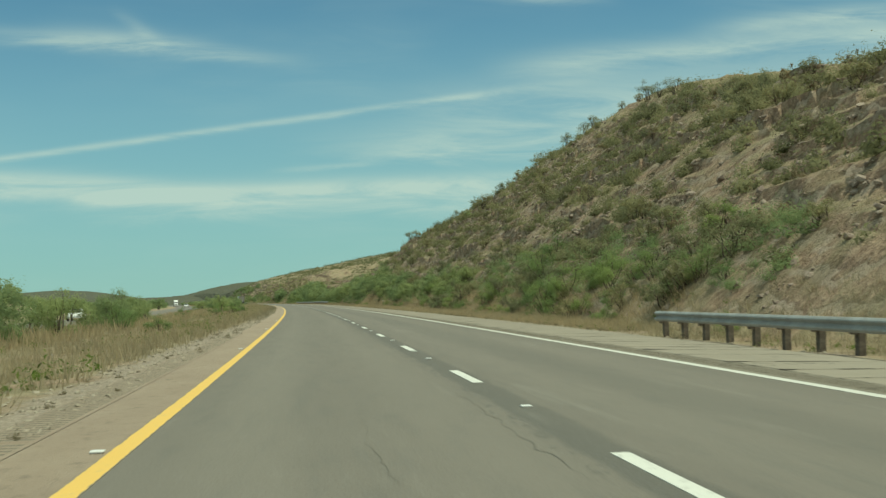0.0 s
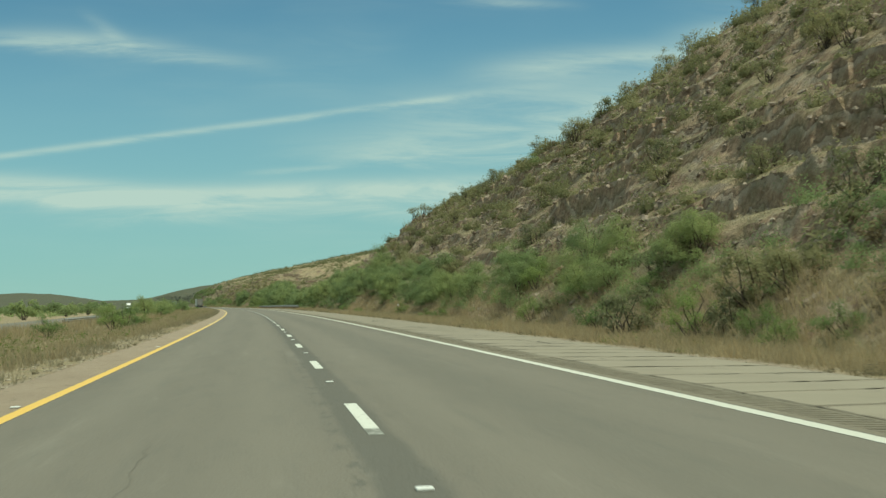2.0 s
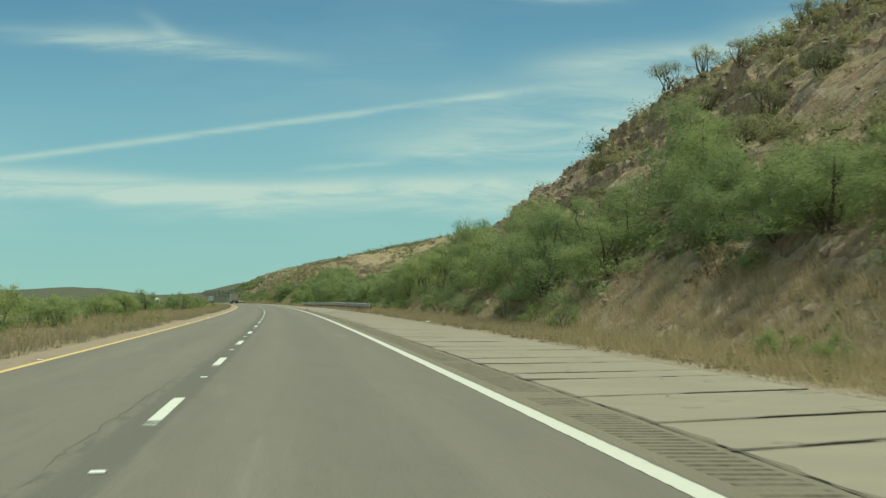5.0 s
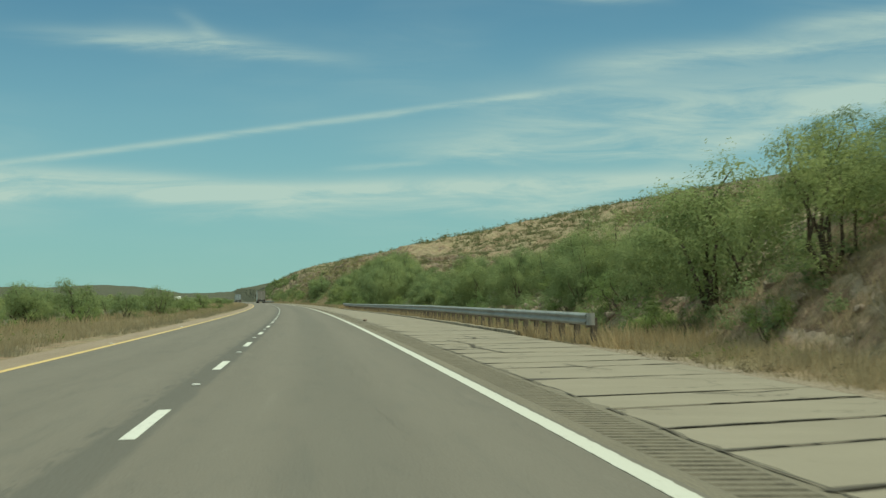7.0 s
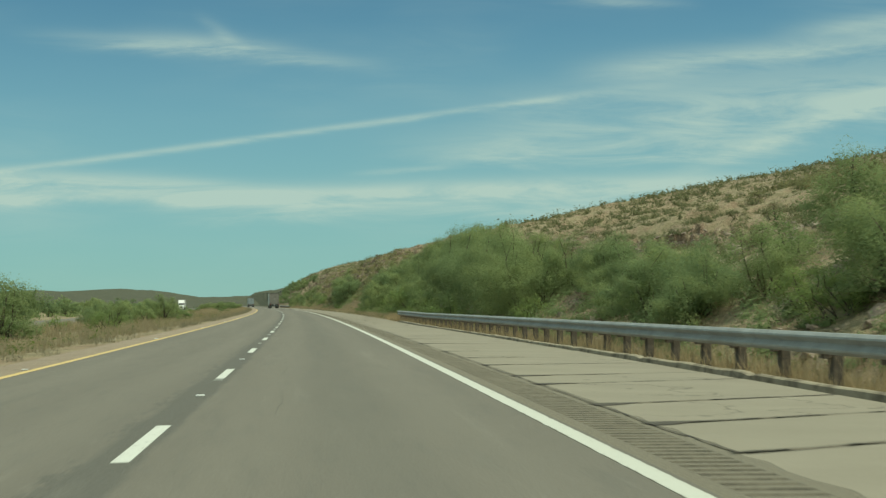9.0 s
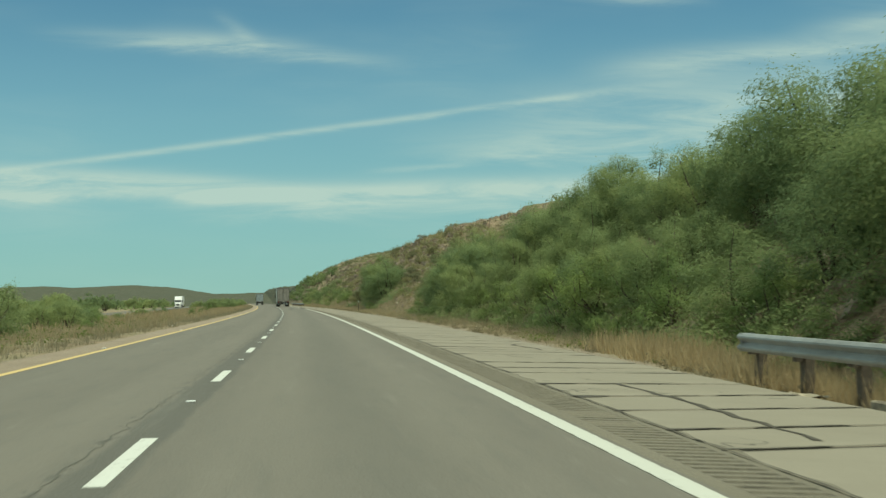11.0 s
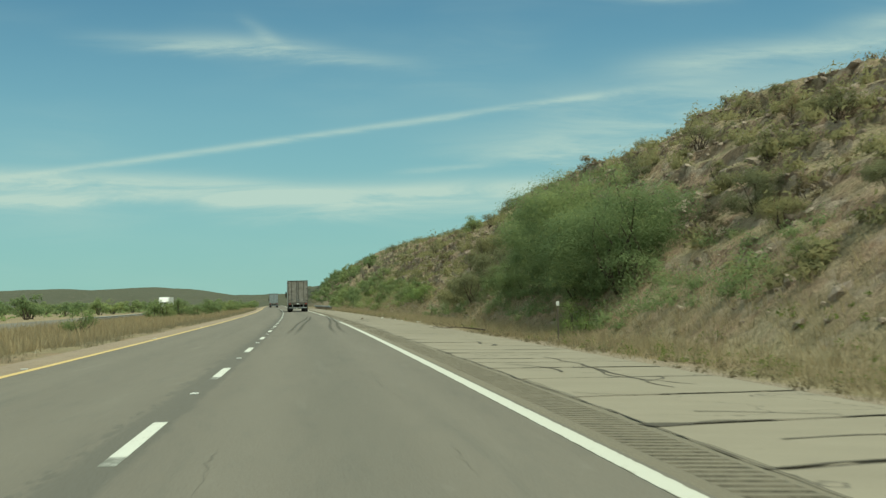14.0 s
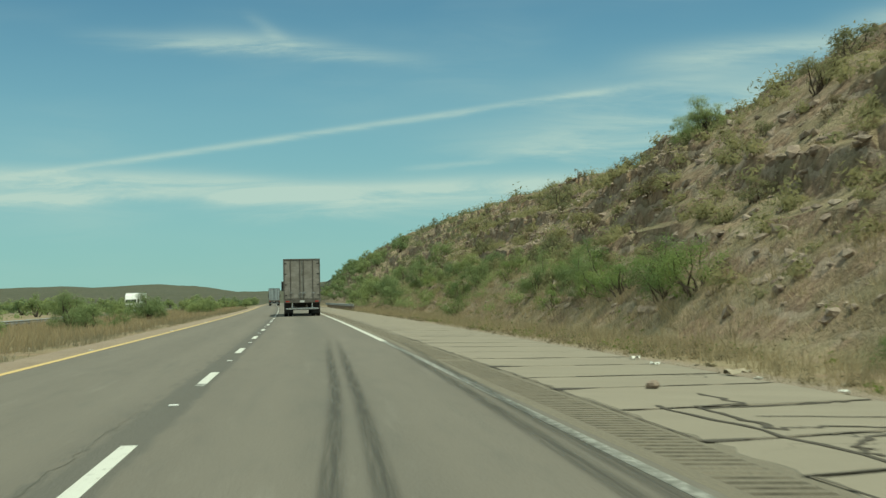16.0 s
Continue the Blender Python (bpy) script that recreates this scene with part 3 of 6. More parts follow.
# ---- ground: one sheet out to the horizon ----
s_rows = np.unique(np.concatenate([np.linspace(-1500, -100, 15), np.arange(-100, -20, 5.0), np.arange(-20, 40, 1.2), np.arange(40, 700, 0.6), np.arange(700, 760, 1.5), np.arange(760, 1000, 3.0),
                                   np.arange(1000, 1900, 12.0), np.linspace(1900, 4600, 50)]))
d_cols = np.unique(np.concatenate([np.linspace(-3600, -900, 24), np.linspace(-900, -300, 26), np.linspace(-300, -60, 25), np.arange(-60, -20, 2.0), np.arange(-20, -4.8, 0.7),
                                   [-4.62, -4.59, 7.99, 8.01, 8.4, 8.8], np.arange(9.2, 11.4, 0.6), np.arange(11.4, 34, 0.24), np.arange(34, 44, 1.0), np.arange(44, 120, 3.0), np.arange(120, 300, 12.0), np.linspace(300, 3600, 34)]))
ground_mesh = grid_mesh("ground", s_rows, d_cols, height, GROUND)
tip = np.empty(len(ground_mesh.polygons) * 3, np.float32)
ground_mesh.polygons.foreach_get("normal", tip)
ground_mesh.polygons.foreach_set("use_smooth", tip[2::3] > 0.55)
ground = tagged(new("ground", ground_mesh),
                "tan desert ground with a rocky roadside cut bank", "ground", kind="structure")

# ---- road and shoulders ----
s_road = np.arange(-150, 1180.1, 3.0)
road = tagged(new("road", ribbon("road", s_road, LEFT - 0.085, RIGHT + 0.13, 0.0, 0.12, ASPHALT)),
              "worn grey two-lane asphalt carriageway", "road", kind="structure")


def rumble(name, d0, d1, s0, s1, top, low_mat):
    """A shoulder strip with rumble grooves pressed into it."""
    s = (np.arange(s0, s1, 0.21)[:, None] + np.array([0.0, 0.105, 0.125, 0.19])[None, :]).ravel()
    k = np.arange(len(s)) % 4
    w0, w1 = d0 + 0.04, d1 - 0.06
    cols = np.array([d0 - 0.001, w0, w0 + 0.04, w1 - 0.04, w1, d1])
    dip = np.array([0, 0, 1, 1, 0, 0.0])
    # worn grooves of uneven depth
    deep = np.repeat(np.clip(0.62 + 0.8 * rough(np.arange(s0, s1, 0.21) / 1.1, np.arange(s0, s1, 0.21) * 0, 15, 2), 0.6, 1.3), 4)
    z = -0.004 - 0.024 * (np.where(k >= 2, 1.0, 0.0) * deep[:len(s)])[:, None] * dip[None, :]
    z[:, 0], z[:, -1] = -0.012, -0.004
    low = z[:-1, 2:3] + z[1:, 2:3]
    z = z + fall(s[:, None], cols[None, :])
    me = grid_mesh(name, s, cols, z, top, smooth=False)
    me.materials.append(low_mat)
    idx = np.zeros((len(s) - 1, len(cols) - 1), np.int32)
    idx[:, 1:4] = (low < -0.026)
    me.polygons.foreach_set("material_index", idx.ravel())
    return me


tagged(new("shoulder_rumble_strip", rumble("shoulder_rumble_strip", 3.84, 4.46, -20, 760, SHOULDER, GRIME)),
       "asphalt rumble strip grooves beside the white edge line", "rumble strip", kind="structure")
tagged(new("shoulder_rumble_strip", rumble("shoulder_rumble_strip", -5.05, -4.48, -20, 45, GRAVEL, SHOULDER)),
       "asphalt rumble strip grooves on the gravel shoulder", "rumble strip", kind="structure")
tagged(new("shoulder", ribbon("shoulder", np.arange(-150, 1180.1, 3.0), RIGHT + 0.11, 3.87, -0.0065, 0.1, SHOULDER)),
       "narrow asphalt shoulder of the lanes", "shoulder", kind="structure")
tagged(new("shoulder", ribbon("shoulder", np.arange(-150, 1180.1, 3.0), 4.43, 4.605, -0.0075, 0.1, SHOULDER)),
       "dirty asphalt edge against the concrete slabs", "shoulder", kind="structure")
under_slabs = tagged(new("shoulder_bed", ribbon("shoulder_bed", np.arange(-150, 1180.1, 3.0), 4.59, 8.0, -0.011, 0.1, TAR)),
                     "dark joint filler under the concrete shoulder", "shoulder", kind="structure")
tagged(new("shoulder", ribbon("shoulder", np.arange(-150, 1180.1, 3.0), np.where(np.arange(-150, 1180.1, 3.0) < 46, -4.47, -4.66), LEFT - 0.086, -0.004, 0.1, GRAVEL)),
       "grey gravelly shoulder by the yellow line", "shoulder", kind="structure")
tagged(new("road", ribbon("road", np.arange(-300, 1180, 6.0), -33.6, -21.4, -0.66, 0.2, ASPHALT)),
       "opposite asphalt carriageway across the median", "road", kind="structure")

# ---- painted lines ----
tagged(new("edge_line", ribbon("edge_line", np.arange(-150, 579.1, 3.0), RIGHT - 0.085, RIGHT + 0.085, 0.004, 0.004, WHITE_LINE)),
       "solid white edge line on asphalt", "road marking", kind="structure")
tagged(new("edge_line", ribbon("edge_line", np.arange(579.1, 612.2, 3.0), RIGHT - 0.06, RIGHT + 0.05, 0.004, 0.004, GHOST_PAINT)),
       "white edge line scuffed thin by skidding tyres", "road marking", kind="structure")
tagged(new("edge_line", ribbon("edge_line", np.arange(612.1, 1180, 3.0), RIGHT - 0.085, RIGHT + 0.085, 0.004, 0.004, WHITE_LINE)),
       "solid white edge line on asphalt", "road marking", kind="structure")
tagged(new("edge_line", ribbon("edge_line", np.arange(-150, 1180.1, 3.0), LEFT - 0.09, LEFT + 0.09, 0.004, 0.004, YELLOW_LINE)),
       "solid yellow edge line on asphalt", "road marking", kind="structure")


# ---- skid marks ----
def skid_sheet(s, mid, half):
    """A thin film of rubber; its map runs from -1 to 1 across it."""
    loc = np.linspace(-1, 1, 5)
    ss, dd = np.broadcast_to(s[:, None], (len(s), 5)), mid[:, None] + half * loc[None, :]
    x, y = on_road(ss, dd)
    idx = np.arange(len(s) * 5).reshape(-1, 5)
    q = np.stack([idx[:-1, :-1], idx[:-1, 1:], idx[1:, 1:], idx[1:, :-1]], -1).reshape(-1, 4)
    uv = np.stack([ss, np.broadcast_to(loc, ss.shape)], -1).reshape(-1, 2)
    return mesh_of("skid_mark", np.stack([x, y, np.full(ss.shape, 0.0052)], -1).reshape(-1, 3), q, RUBBER, uv)


def skid(rows, half, label):
    rows = np.array(rows, float)
    s = np.arange(rows[0, 0], rows[-1, 0], 0.8)
    k = np.interp(s, rows[:, 0], rows[:, 1])
    k = np.convolve(np.pad(k, 6, mode="edge"), np.ones(13) / 13, mode="valid")
    tagged(new("skid_mark", skid_sheet(s, k, half)), label, "skid mark", "skid marks", kind="structure")


skid([(545, 0.72), (554, 0.75), (563, 0.97), (573, 1.07), (583, 1.38), (595, 1.82), (604, 1.93), (618, 2.3)], 0.125, "dark curved tyre skid mark in the lane")
skid([(545, 1.04), (554, 1.07), (563, 1.27), (573, 1.43), (583, 1.73), (591, 1.98), (600, 2.14), (618, 2.5)], 0.125, "dark curved tyre skid mark in the lane")
skid([(547, 2.52), (558, 2.53), (566, 2.62), (573, 2.86), (580, 3.06), (590, 3.30), (604, 3.5), (616, 3.8)], 0.125, "dark tyre skid mark crossing the edge line")
skid([(545, 2.90), (557, 2.89), (566, 2.98), (572, 3.22), (579, 3.34), (588, 3.46), (600, 3.70), (612, 4.0)], 0.125, "dark tyre skid mark crossing the edge line")


# ---- guard rails ----
def rail_profile():
    """The W-shaped section: depth and height."""
    return [(0.00, 0.155), (0.03, 0.150), (0.075, 0.105), (0.08, 0.075), (0.02, 0.025), (0.0, 0.0), (0.02, -0.025), (0.08, -0.075),
            (0.075, -0.105), (0.03, -0.150), (0.00, -0.155)]


def beam(s0, s1, d, top, side):
    """Corrugated beam along the road from s0 to s1, its face on the given side."""
    s = np.append(np.arange(s0, s1, 2.0), s1)
    prof = rail_profile()
    pts = [(a + 0.0, b) for a, b in prof] + [(a - 0.012, b) for a, b in reversed(prof)]
    cols = []
    for a, b in pts:
        x, y = on_road(s, d - side * a)
        cols.append(np.stack([x, y, np.full_like(s, top - 0.155 + b) + fall(s, d)], -1))
    co = np.stack(cols, 1).reshape(-1, 3)
    k = len(pts)
    idx = np.arange(len(s) * k).reshape(-1, k)
    q = np.concatenate([np.stack([idx[:-1, i], idx[:-1, (i + 1) % k], idx[1:, (i + 1) % k], idx[1:, i]], -1) for i in range(k)])
    caps = []
    for row in (idx[0], idx[-1][::-1]):
        caps += [[row[i], row[i + 1], row[k - 2 - i], row[k - 1 - i]] for i in range(k // 2 - 1)]
    return mesh_of("beam", co, np.concatenate([q, np.array(caps)]), STEEL)


POST = boxes((-0.075, 0.075, -0.10, 0.10, -0.5, 0.62), bevel=0.012)
POST_MESH = bpy.data.meshes.new("post")
POST.to_mesh(POST_MESH)
POST.free()
POST_MESH.materials.append(TIMBER)
BLOCK = boxes((-0.2, -0.076, -0.075, 0.075, 0.40, 0.74), bevel=0.01)
BLOCK_MESH = bpy.data.meshes.new("spacer_block")
BLOCK.to_mesh(BLOCK_MESH)
BLOCK.free()
BLOCK_MESH.materials.append(TIMBER)


def guard_rail(s0, s1, d, base, label, side=1, spacing=1.905, sections=7.62):
    thing = tagged(new("guard_rail"), label, "guard rail", "roadside guard rails")
    top = base + 0.76
    s = s0
    while s < s1 - 0.1:
        e = min(s + sections, s1)
        part("beam", beam(s, e + 0.15, d, top, side), None, thing, "galvanised corrugated steel beam")
        s = e
    n = int((s1 - s0) / spacing)
    for i in range(n + 1):
        s = s0 + 0.3 + i * spacing
        for name, me in (("post", POST_MESH), ("spacer_block", BLOCK_MESH)):
            p = part(name, me, None, thing)
            p.matrix_basis = at(s, d + side * 0.215, base + float(fall(s, d)) + random.uniform(-0.02, 0.015), 0 if side > 0 else 180) @ pose(0, 0, 0, random.uniform(-1.5, 1.5), random.uniform(-1.5, 1.5), 0)
    # rounded end piece
    for e, sign in ((s0, -1), (s1, 1)):
        bm = bmesh.new()
        for k in range(7):
            a0, a1 = math.pi * k / 7, math.pi * (k + 1) / 7
            p0 = (-0.04 + 0.11 * (1 - math.cos(a0)), sign * 0.16 * math.sin(a0))
            p1 = (-0.04 + 0.11 * (1 - math.cos(a1)), sign * 0.16 * math.sin(a1))
            vs = [bm.verts.new((*p0, 0.45)), bm.verts.new((*p1, 0.45)), bm.verts.new((*p1, 0.76)), bm.verts.new((*p0, 0.76))]
            bm.faces.new(vs)
        bmesh.ops.remove_doubles(bm, verts=bm.verts, dist=0.001)
        bmesh.ops.solidify(bm, geom=bm.faces[:], thickness=0.012)
        t = part("end_terminal", bm, STEEL, thing)
        t.matrix_basis = at(e, d, base + float(fall(e, d)), 0 if side > 0 else 180)
    return thing


guard_rail(-40, 38.5, 8.65, 0.0, "galvanised steel guard rail on timber posts beside the gravel shoulder")
guard_rail(287.5, 419.4, 8.65, 0.0, "long galvanised steel guard rail on timber posts above a curb")
guard_rail(724, 800, 8.65, 0.0, "galvanised steel guard rail ahead beyond the cut bank")
guard_rail(212, 312, -20.6, -0.70, "distant galvanised guard rail by the opposite carriageway", -1, 3.81)
guard_rail(636, 720, -20.6, -0.70, "distant galvanised guard rail by the opposite carriageway", -1, 3.81)


def curb(s0, s1):
    """A hand-laid curb of asphalt, lumpy and worn, with a rounded top."""
    s = np.arange(s0, s1, 0.35)
    prof = [(0.0, -0.09), (0.02, 0.09), (0.05, 0.12), (0.10, 0.127), (0.14, 0.124), (0.17, 0.115), (0.2, 0.06), (0.21, -0.09)]
    lump = rough(s / 0.9, s * 0, 201, 3) - 0.5
    worn = np.clip(1.25 - 0.9 * rough(s / 5.0, s * 0, 207, 3), 0.55, 1.05) - 0.5 * (np.mod(s, 6.3) < 0.3)
    cols = []
    for k, (a, z) in enumerate(prof):
        x, y = on_road(s, 8.22 + a + 0.05 * lump * (1 if 0 < k < 7 else 0.3))
        cols.append(np.stack([x, y, np.where(z > 0, 0.62 * z * worn + 0.03 * lump, z) + fall(s, 8.22)], -1))
    co = np.stack(cols, 1).reshape(-1, 3)
    n = len(prof)
    i = np.arange(len(s) * n).reshape(-1, n)
    q = np.stack([i[:-1, :-1], i[:-1, 1:], i[1:, 1:], i[1:, :-1]], -1).reshape(-1, 4)
    caps = np.array([[r[0], r[1], r[6], r[7]] for r in (i[0], i[-1])] + [[r[1], r[2], r[5], r[6]] for r in (i[0], i[-1])] + [[r[2], r[3], r[4], r[5]] for r in (i[0], i[-1])])
    return mesh_of("curb", co, np.concatenate([q, caps]), CURB)


tagged(new("curb", curb(296, 414)), "low pale lumpy asphalt curb under the guard rail", "curb", kind="structure")


# ---- marker posts ----
def marker(s, d, tall, label):
    thing = tagged(new("marker_post"), label, "marker post", "marker posts")
    thing.matrix_basis = at(s, d, float(height(s, d)) - 0.02)
    part("stake", boxes((-0.024, 0.024, -0.012, 0.012, -0.2, tall), bevel=0.004), TIMBER, thing)
    part("reflector", boxes((-0.045, 0.045, -0.022, -0.013, tall - 0.11, tall + 0.02), bevel=0.003), PLASTIC_WHITE, thing, "white reflector plate")


PLASTIC_WHITE = paint("white_plastic", (0.74, 0.74, 0.72), (0.5, 0.5, 0.47), 0.5, 4.0, 0.2, 0.4)
marker(171, 10.1, 1.05, "slim marker post with reflector in dry grass")
marker(543.8, 8.95, 1.26, "marker post with white plate beside the shoulder")



# ---- litter and debris along the shoulder ----
def litter(s, d, long, label, mat, seed, flat=0.35):
    """A crumpled scrap: a folded, buckled sheet with thickness."""
    r = random.Random(seed)
    bm = bmesh.new()
    bmesh.ops.create_grid(bm, x_segments=5, y_segments=4, size=0.5)
    for v in bm.verts:
        v.co = Vector((v.co.x * long * r.uniform(0.8, 1.15), v.co.y * long * 0.6 * r.uniform(0.7, 1.2), long * flat * r.random()))
    bmesh.ops.solidify(bm, geom=bm.faces[:], thickness=0.006)
    me = bpy.data.meshes.new("litter")
    bm.to_mesh(me)
    bm.free()
    me.materials.append(mat)
    ob = tagged(new("litter", me), label, "litter", "roadside litter")
    z = 0.01 + float(fall(s, d)) if d < 8.0 else float(height(s, d)) + 0.02
    ob.matrix_basis = at(s, d, z, r.uniform(0, 360))


PAPER = paint("dirty_white_paper", (0.78, 0.77, 0.72), (0.5, 0.48, 0.42), 0.8, 5.0, 0.25, 0.5)
CARD = paint("faded_cardboard", (0.42, 0.36, 0.27), (0.3, 0.25, 0.18), 0.9, 5.0, 0.3, 0.6)
for i, (s, d, long) in enumerate(((246, 8.43, 0.34), (583, 8.62, 0.4), (129, 9.28, 0.36), (603, 7.81, 0.3), (601, 7.61, 0.22), (597, 7.95, 0.16), (594.5, 8.1, 0.24), (592, 8.05, 0.14), (589.5, 8.15, 0.18))):
    litter(s, d, 0.7 * long, "crumpled white scrap of litter beside the shoulder", PAPER, i)
litter(416, 8.28, 0.7, "flat pale board lying under the rail's end", CARD, 40, 0.12)
litter(598, 8.0, 0.5, "faded cardboard scrap on the concrete's edge", CARD, 41, 0.2)


def loose_rock(s, d, size, seed):
    r = random.Random(seed)
    bm = bmesh.new()
    bmesh.ops.create_icosphere(bm, subdivisions=2, radius=size)
    for v in bm.verts:
        v.co = Vector((v.co.x * 1.2, v.co.y, v.co.z * 0.75)) * r.uniform(0.8, 1.15)
    me = bpy.data.meshes.new("rock")
    bm.to_mesh(me)
    bm.free()
    me.materials.append(ROCK)
    ob = tagged(new("rock", me), "fallen dark rock lying on the paved shoulder", "rock", "fallen rocks")
    ob.matrix_basis = at(s, d, size * 0.5 + float(fall(s, d)), r.uniform(0, 360))


loose_rock(595, 5.78, 0.09, 3)
loose_rock(318, 4.6, 0.09, 4)

# a dead branch at the shoulder's edge
branch = tagged(new("dead_branch"), "bare dead branch fallen onto the concrete shoulder", "branch")
branch.matrix_basis = at(557.5, 7.75, 0.03 + float(fall(557.5, 7.75)), 62)
bm = bmesh.new()
stem = [Vector((0, -1.1, 0.03)), Vector((0.06, -0.5, 0.10)), Vector((-0.04, 0.1, 0.16)), Vector((0.08, 0.7, 0.12)), Vector((0.02, 1.2, 0.2))]
for k in range(4):
    tube(bm, stem[k], stem[k + 1], 0.035 - 0.007 * k, 0.028 - 0.007 * k, 7)
part("stem", bm, BARK, branch)
for i in range(9):
    a = stem[1 + i % 3] + Vector((0, 0.05 * i, 0))
    b = a + Vector((random.uniform(-0.5, 0.5), random.uniform(0.1, 0.6), random.uniform(0.02, 0.3)))
    bm = bmesh.new()
    tube(bm, a, b, 0.012, 0.004, 5)
    part("twig", bm, BARK, branch)
# ---- plants ----
rng = np.random.default_rng(7)


def leaf_cloud(centres, radii, count, size, stretch=0.8, inside=False):
    """Many small leaf sprays on and in a set of lumps: corners and three-cornered faces."""
    w = np.array(radii) ** 2
    pick = rng.choice(len(centres), count, p=w / w.sum())
    v = rng.normal(size=(count, 3))
    v /= np.linalg.norm(v, axis=1)[:, None]
    r = np.array(radii)[pick] * (rng.uniform(0.45, 1.0, count) if inside else rng.uniform(0.66, 1.0, count))
    mid = np.array(centres)[pick] + v * r[:, None] * np.array([1, 1, stretch])
    if not inside:
        # most leaves sit in sprays along twigs that stick out of the lumps
        twigs = 15 * len(centres)
        lump = rng.choice(len(centres), twigs, p=w / w.sum())
        way = rng.normal(size=(twigs, 3)) + np.array([0, 0, 0.45])
        way /= np.linalg.norm(way, axis=1)[:, None]
        reach = np.array(radii)[lump] * rng.uniform(0.8, 1.35, twigs)
        k = rng.integers(0, twigs, int(count * 0.72))
        u = rng.uniform(0.35, 1.0, len(k))
        spray = np.array(centres)[lump[k]] + way[k] * (reach[k] * u)[:, None] * np.array([1, 1, stretch])
        spray += rng.normal(size=(len(k), 3)) * (reach[k] * (0.15 - 0.06 * u))[:, None]
        spray[:, 2] -= 0.10 * reach[k] * u * u
        mid[:len(k)], v[:len(k)] = spray, way[k]
    out = v + rng.normal(scale=0.42, size=(count, 3)) + np.array([0, 0, 0.6])
    out /= np.linalg.norm(out, axis=1)[:, None]
    side = np.cross(out, rng.normal(size=(count, 3)))
    side /= np.linalg.norm(side, axis=1)[:, None]
    third = np.cross(out, side)
    a = size * rng.uniform(0.6, 1.35, count)[:, None]
    b = a * rng.uniform(0.4, 0.75, count)[:, None]
    co = np.stack([mid + side * a - third * b * 0.3, mid + third * b + out * a * 0.12, mid - side * a], 1).reshape(-1, 3)
    # shading normals tipped upward, so the crown's sides come out brighter
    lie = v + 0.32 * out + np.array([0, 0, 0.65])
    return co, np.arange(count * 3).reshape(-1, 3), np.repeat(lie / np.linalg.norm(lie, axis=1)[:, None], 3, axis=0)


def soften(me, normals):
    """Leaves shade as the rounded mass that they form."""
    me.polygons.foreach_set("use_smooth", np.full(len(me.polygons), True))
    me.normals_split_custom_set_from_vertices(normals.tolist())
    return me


def limbs(bm, base, tips, r, lean=0.25):
    """A stem that forks into bent limbs towards the tips."""
    for tip in tips:
        a, b = Vector(base), Vector(tip)
        pts = [a]
        for k in (0.35, 0.7):
            pts.append(a.lerp(b, k) + Vector((random.uniform(-1, 1), random.uniform(-1, 1), random.uniform(-0.3, 0.6))) * (b - a).length * 0.12)
        pts.append(b)
        for k in range(3):
            tube(bm, pts[k], pts[k + 1], r * (1 - 0.3 * k), r * (0.7 - 0.28 * k), 5 if k == 0 else 3, caps=False)


def plant_meshes(kind, tall, wide, lumps, leaves, size, mat, low=0.25, sparse=False):
    """Trunk and crown meshes of one sort of plant."""
    centres, radii, tips = [], [], []
    for i in range(lumps):
        a = 2 * math.pi * (i + random.uniform(-0.4, 0.4)) / lumps * 2.4
        q = math.sqrt((i + 0.5) / lumps)
        x, y = wide * 0.36 * q * math.cos(a), wide * 0.36 * q * math.sin(a)
        z = tall * (low + (0.72 - low) * random.random() ** 0.7 * (1.15 - 0.5 * q))
        r = random.uniform(0.105, 0.195) * min(wide, tall * 1.2)
        centres.append((x, y, z))
        radii.append(r)
        tips.append((x * 1.05, y * 1.05, z + r * 0.35))
    co, f, lie = leaf_cloud(centres, radii, leaves, size)
    # larger sprays deep inside, which close the crown
    deep, g, inner = leaf_cloud(centres, np.array(radii) * 0.9, leaves // 8, size * 1.6, inside=True)
    f = np.concatenate([f, g + len(co)])
    co, lie = np.concatenate([co, deep]), np.concatenate([lie, inner])
    co[:, 2] = np.maximum(co[:, 2], 0.02 * tall)
    bm = bmesh.new()
    stems = 1 if tall > 3.2 else 3
    for k in range(stems):
        ox, oy = (0, 0) if stems == 1 else (random.uniform(-0.2, 0.2), random.uniform(-0.2, 0.2))
        limbs(bm, (ox, oy, -0.25), tips[k::stems][:10], 0.024 * tall ** 0.8 if not sparse else 0.018 * tall)
    trunk = bpy.data.meshes.new(kind + "_trunk")
    bm.to_mesh(trunk)
    bm.free()
    trunk.materials.append(BARK)
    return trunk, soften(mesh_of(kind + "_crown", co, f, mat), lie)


def plant(sort, s, d, scale, tall=1.0, sink=0.05):
    name, label, category, group, made = sort
    trunk, crown = random.choice(made)
    thing = tagged(new(name), label, category, group)
    z = float(height(s, d))
    sink += 0.16 * scale if d > 11 else 0.0
    thing.matrix_basis = at(s, d, z - sink, random.uniform(0, 360)) @ Matrix.Diagonal((scale, scale, scale * tall, 1))
    part("trunk", trunk, None, thing)
    part("crown", crown, None, thing)
    return thing


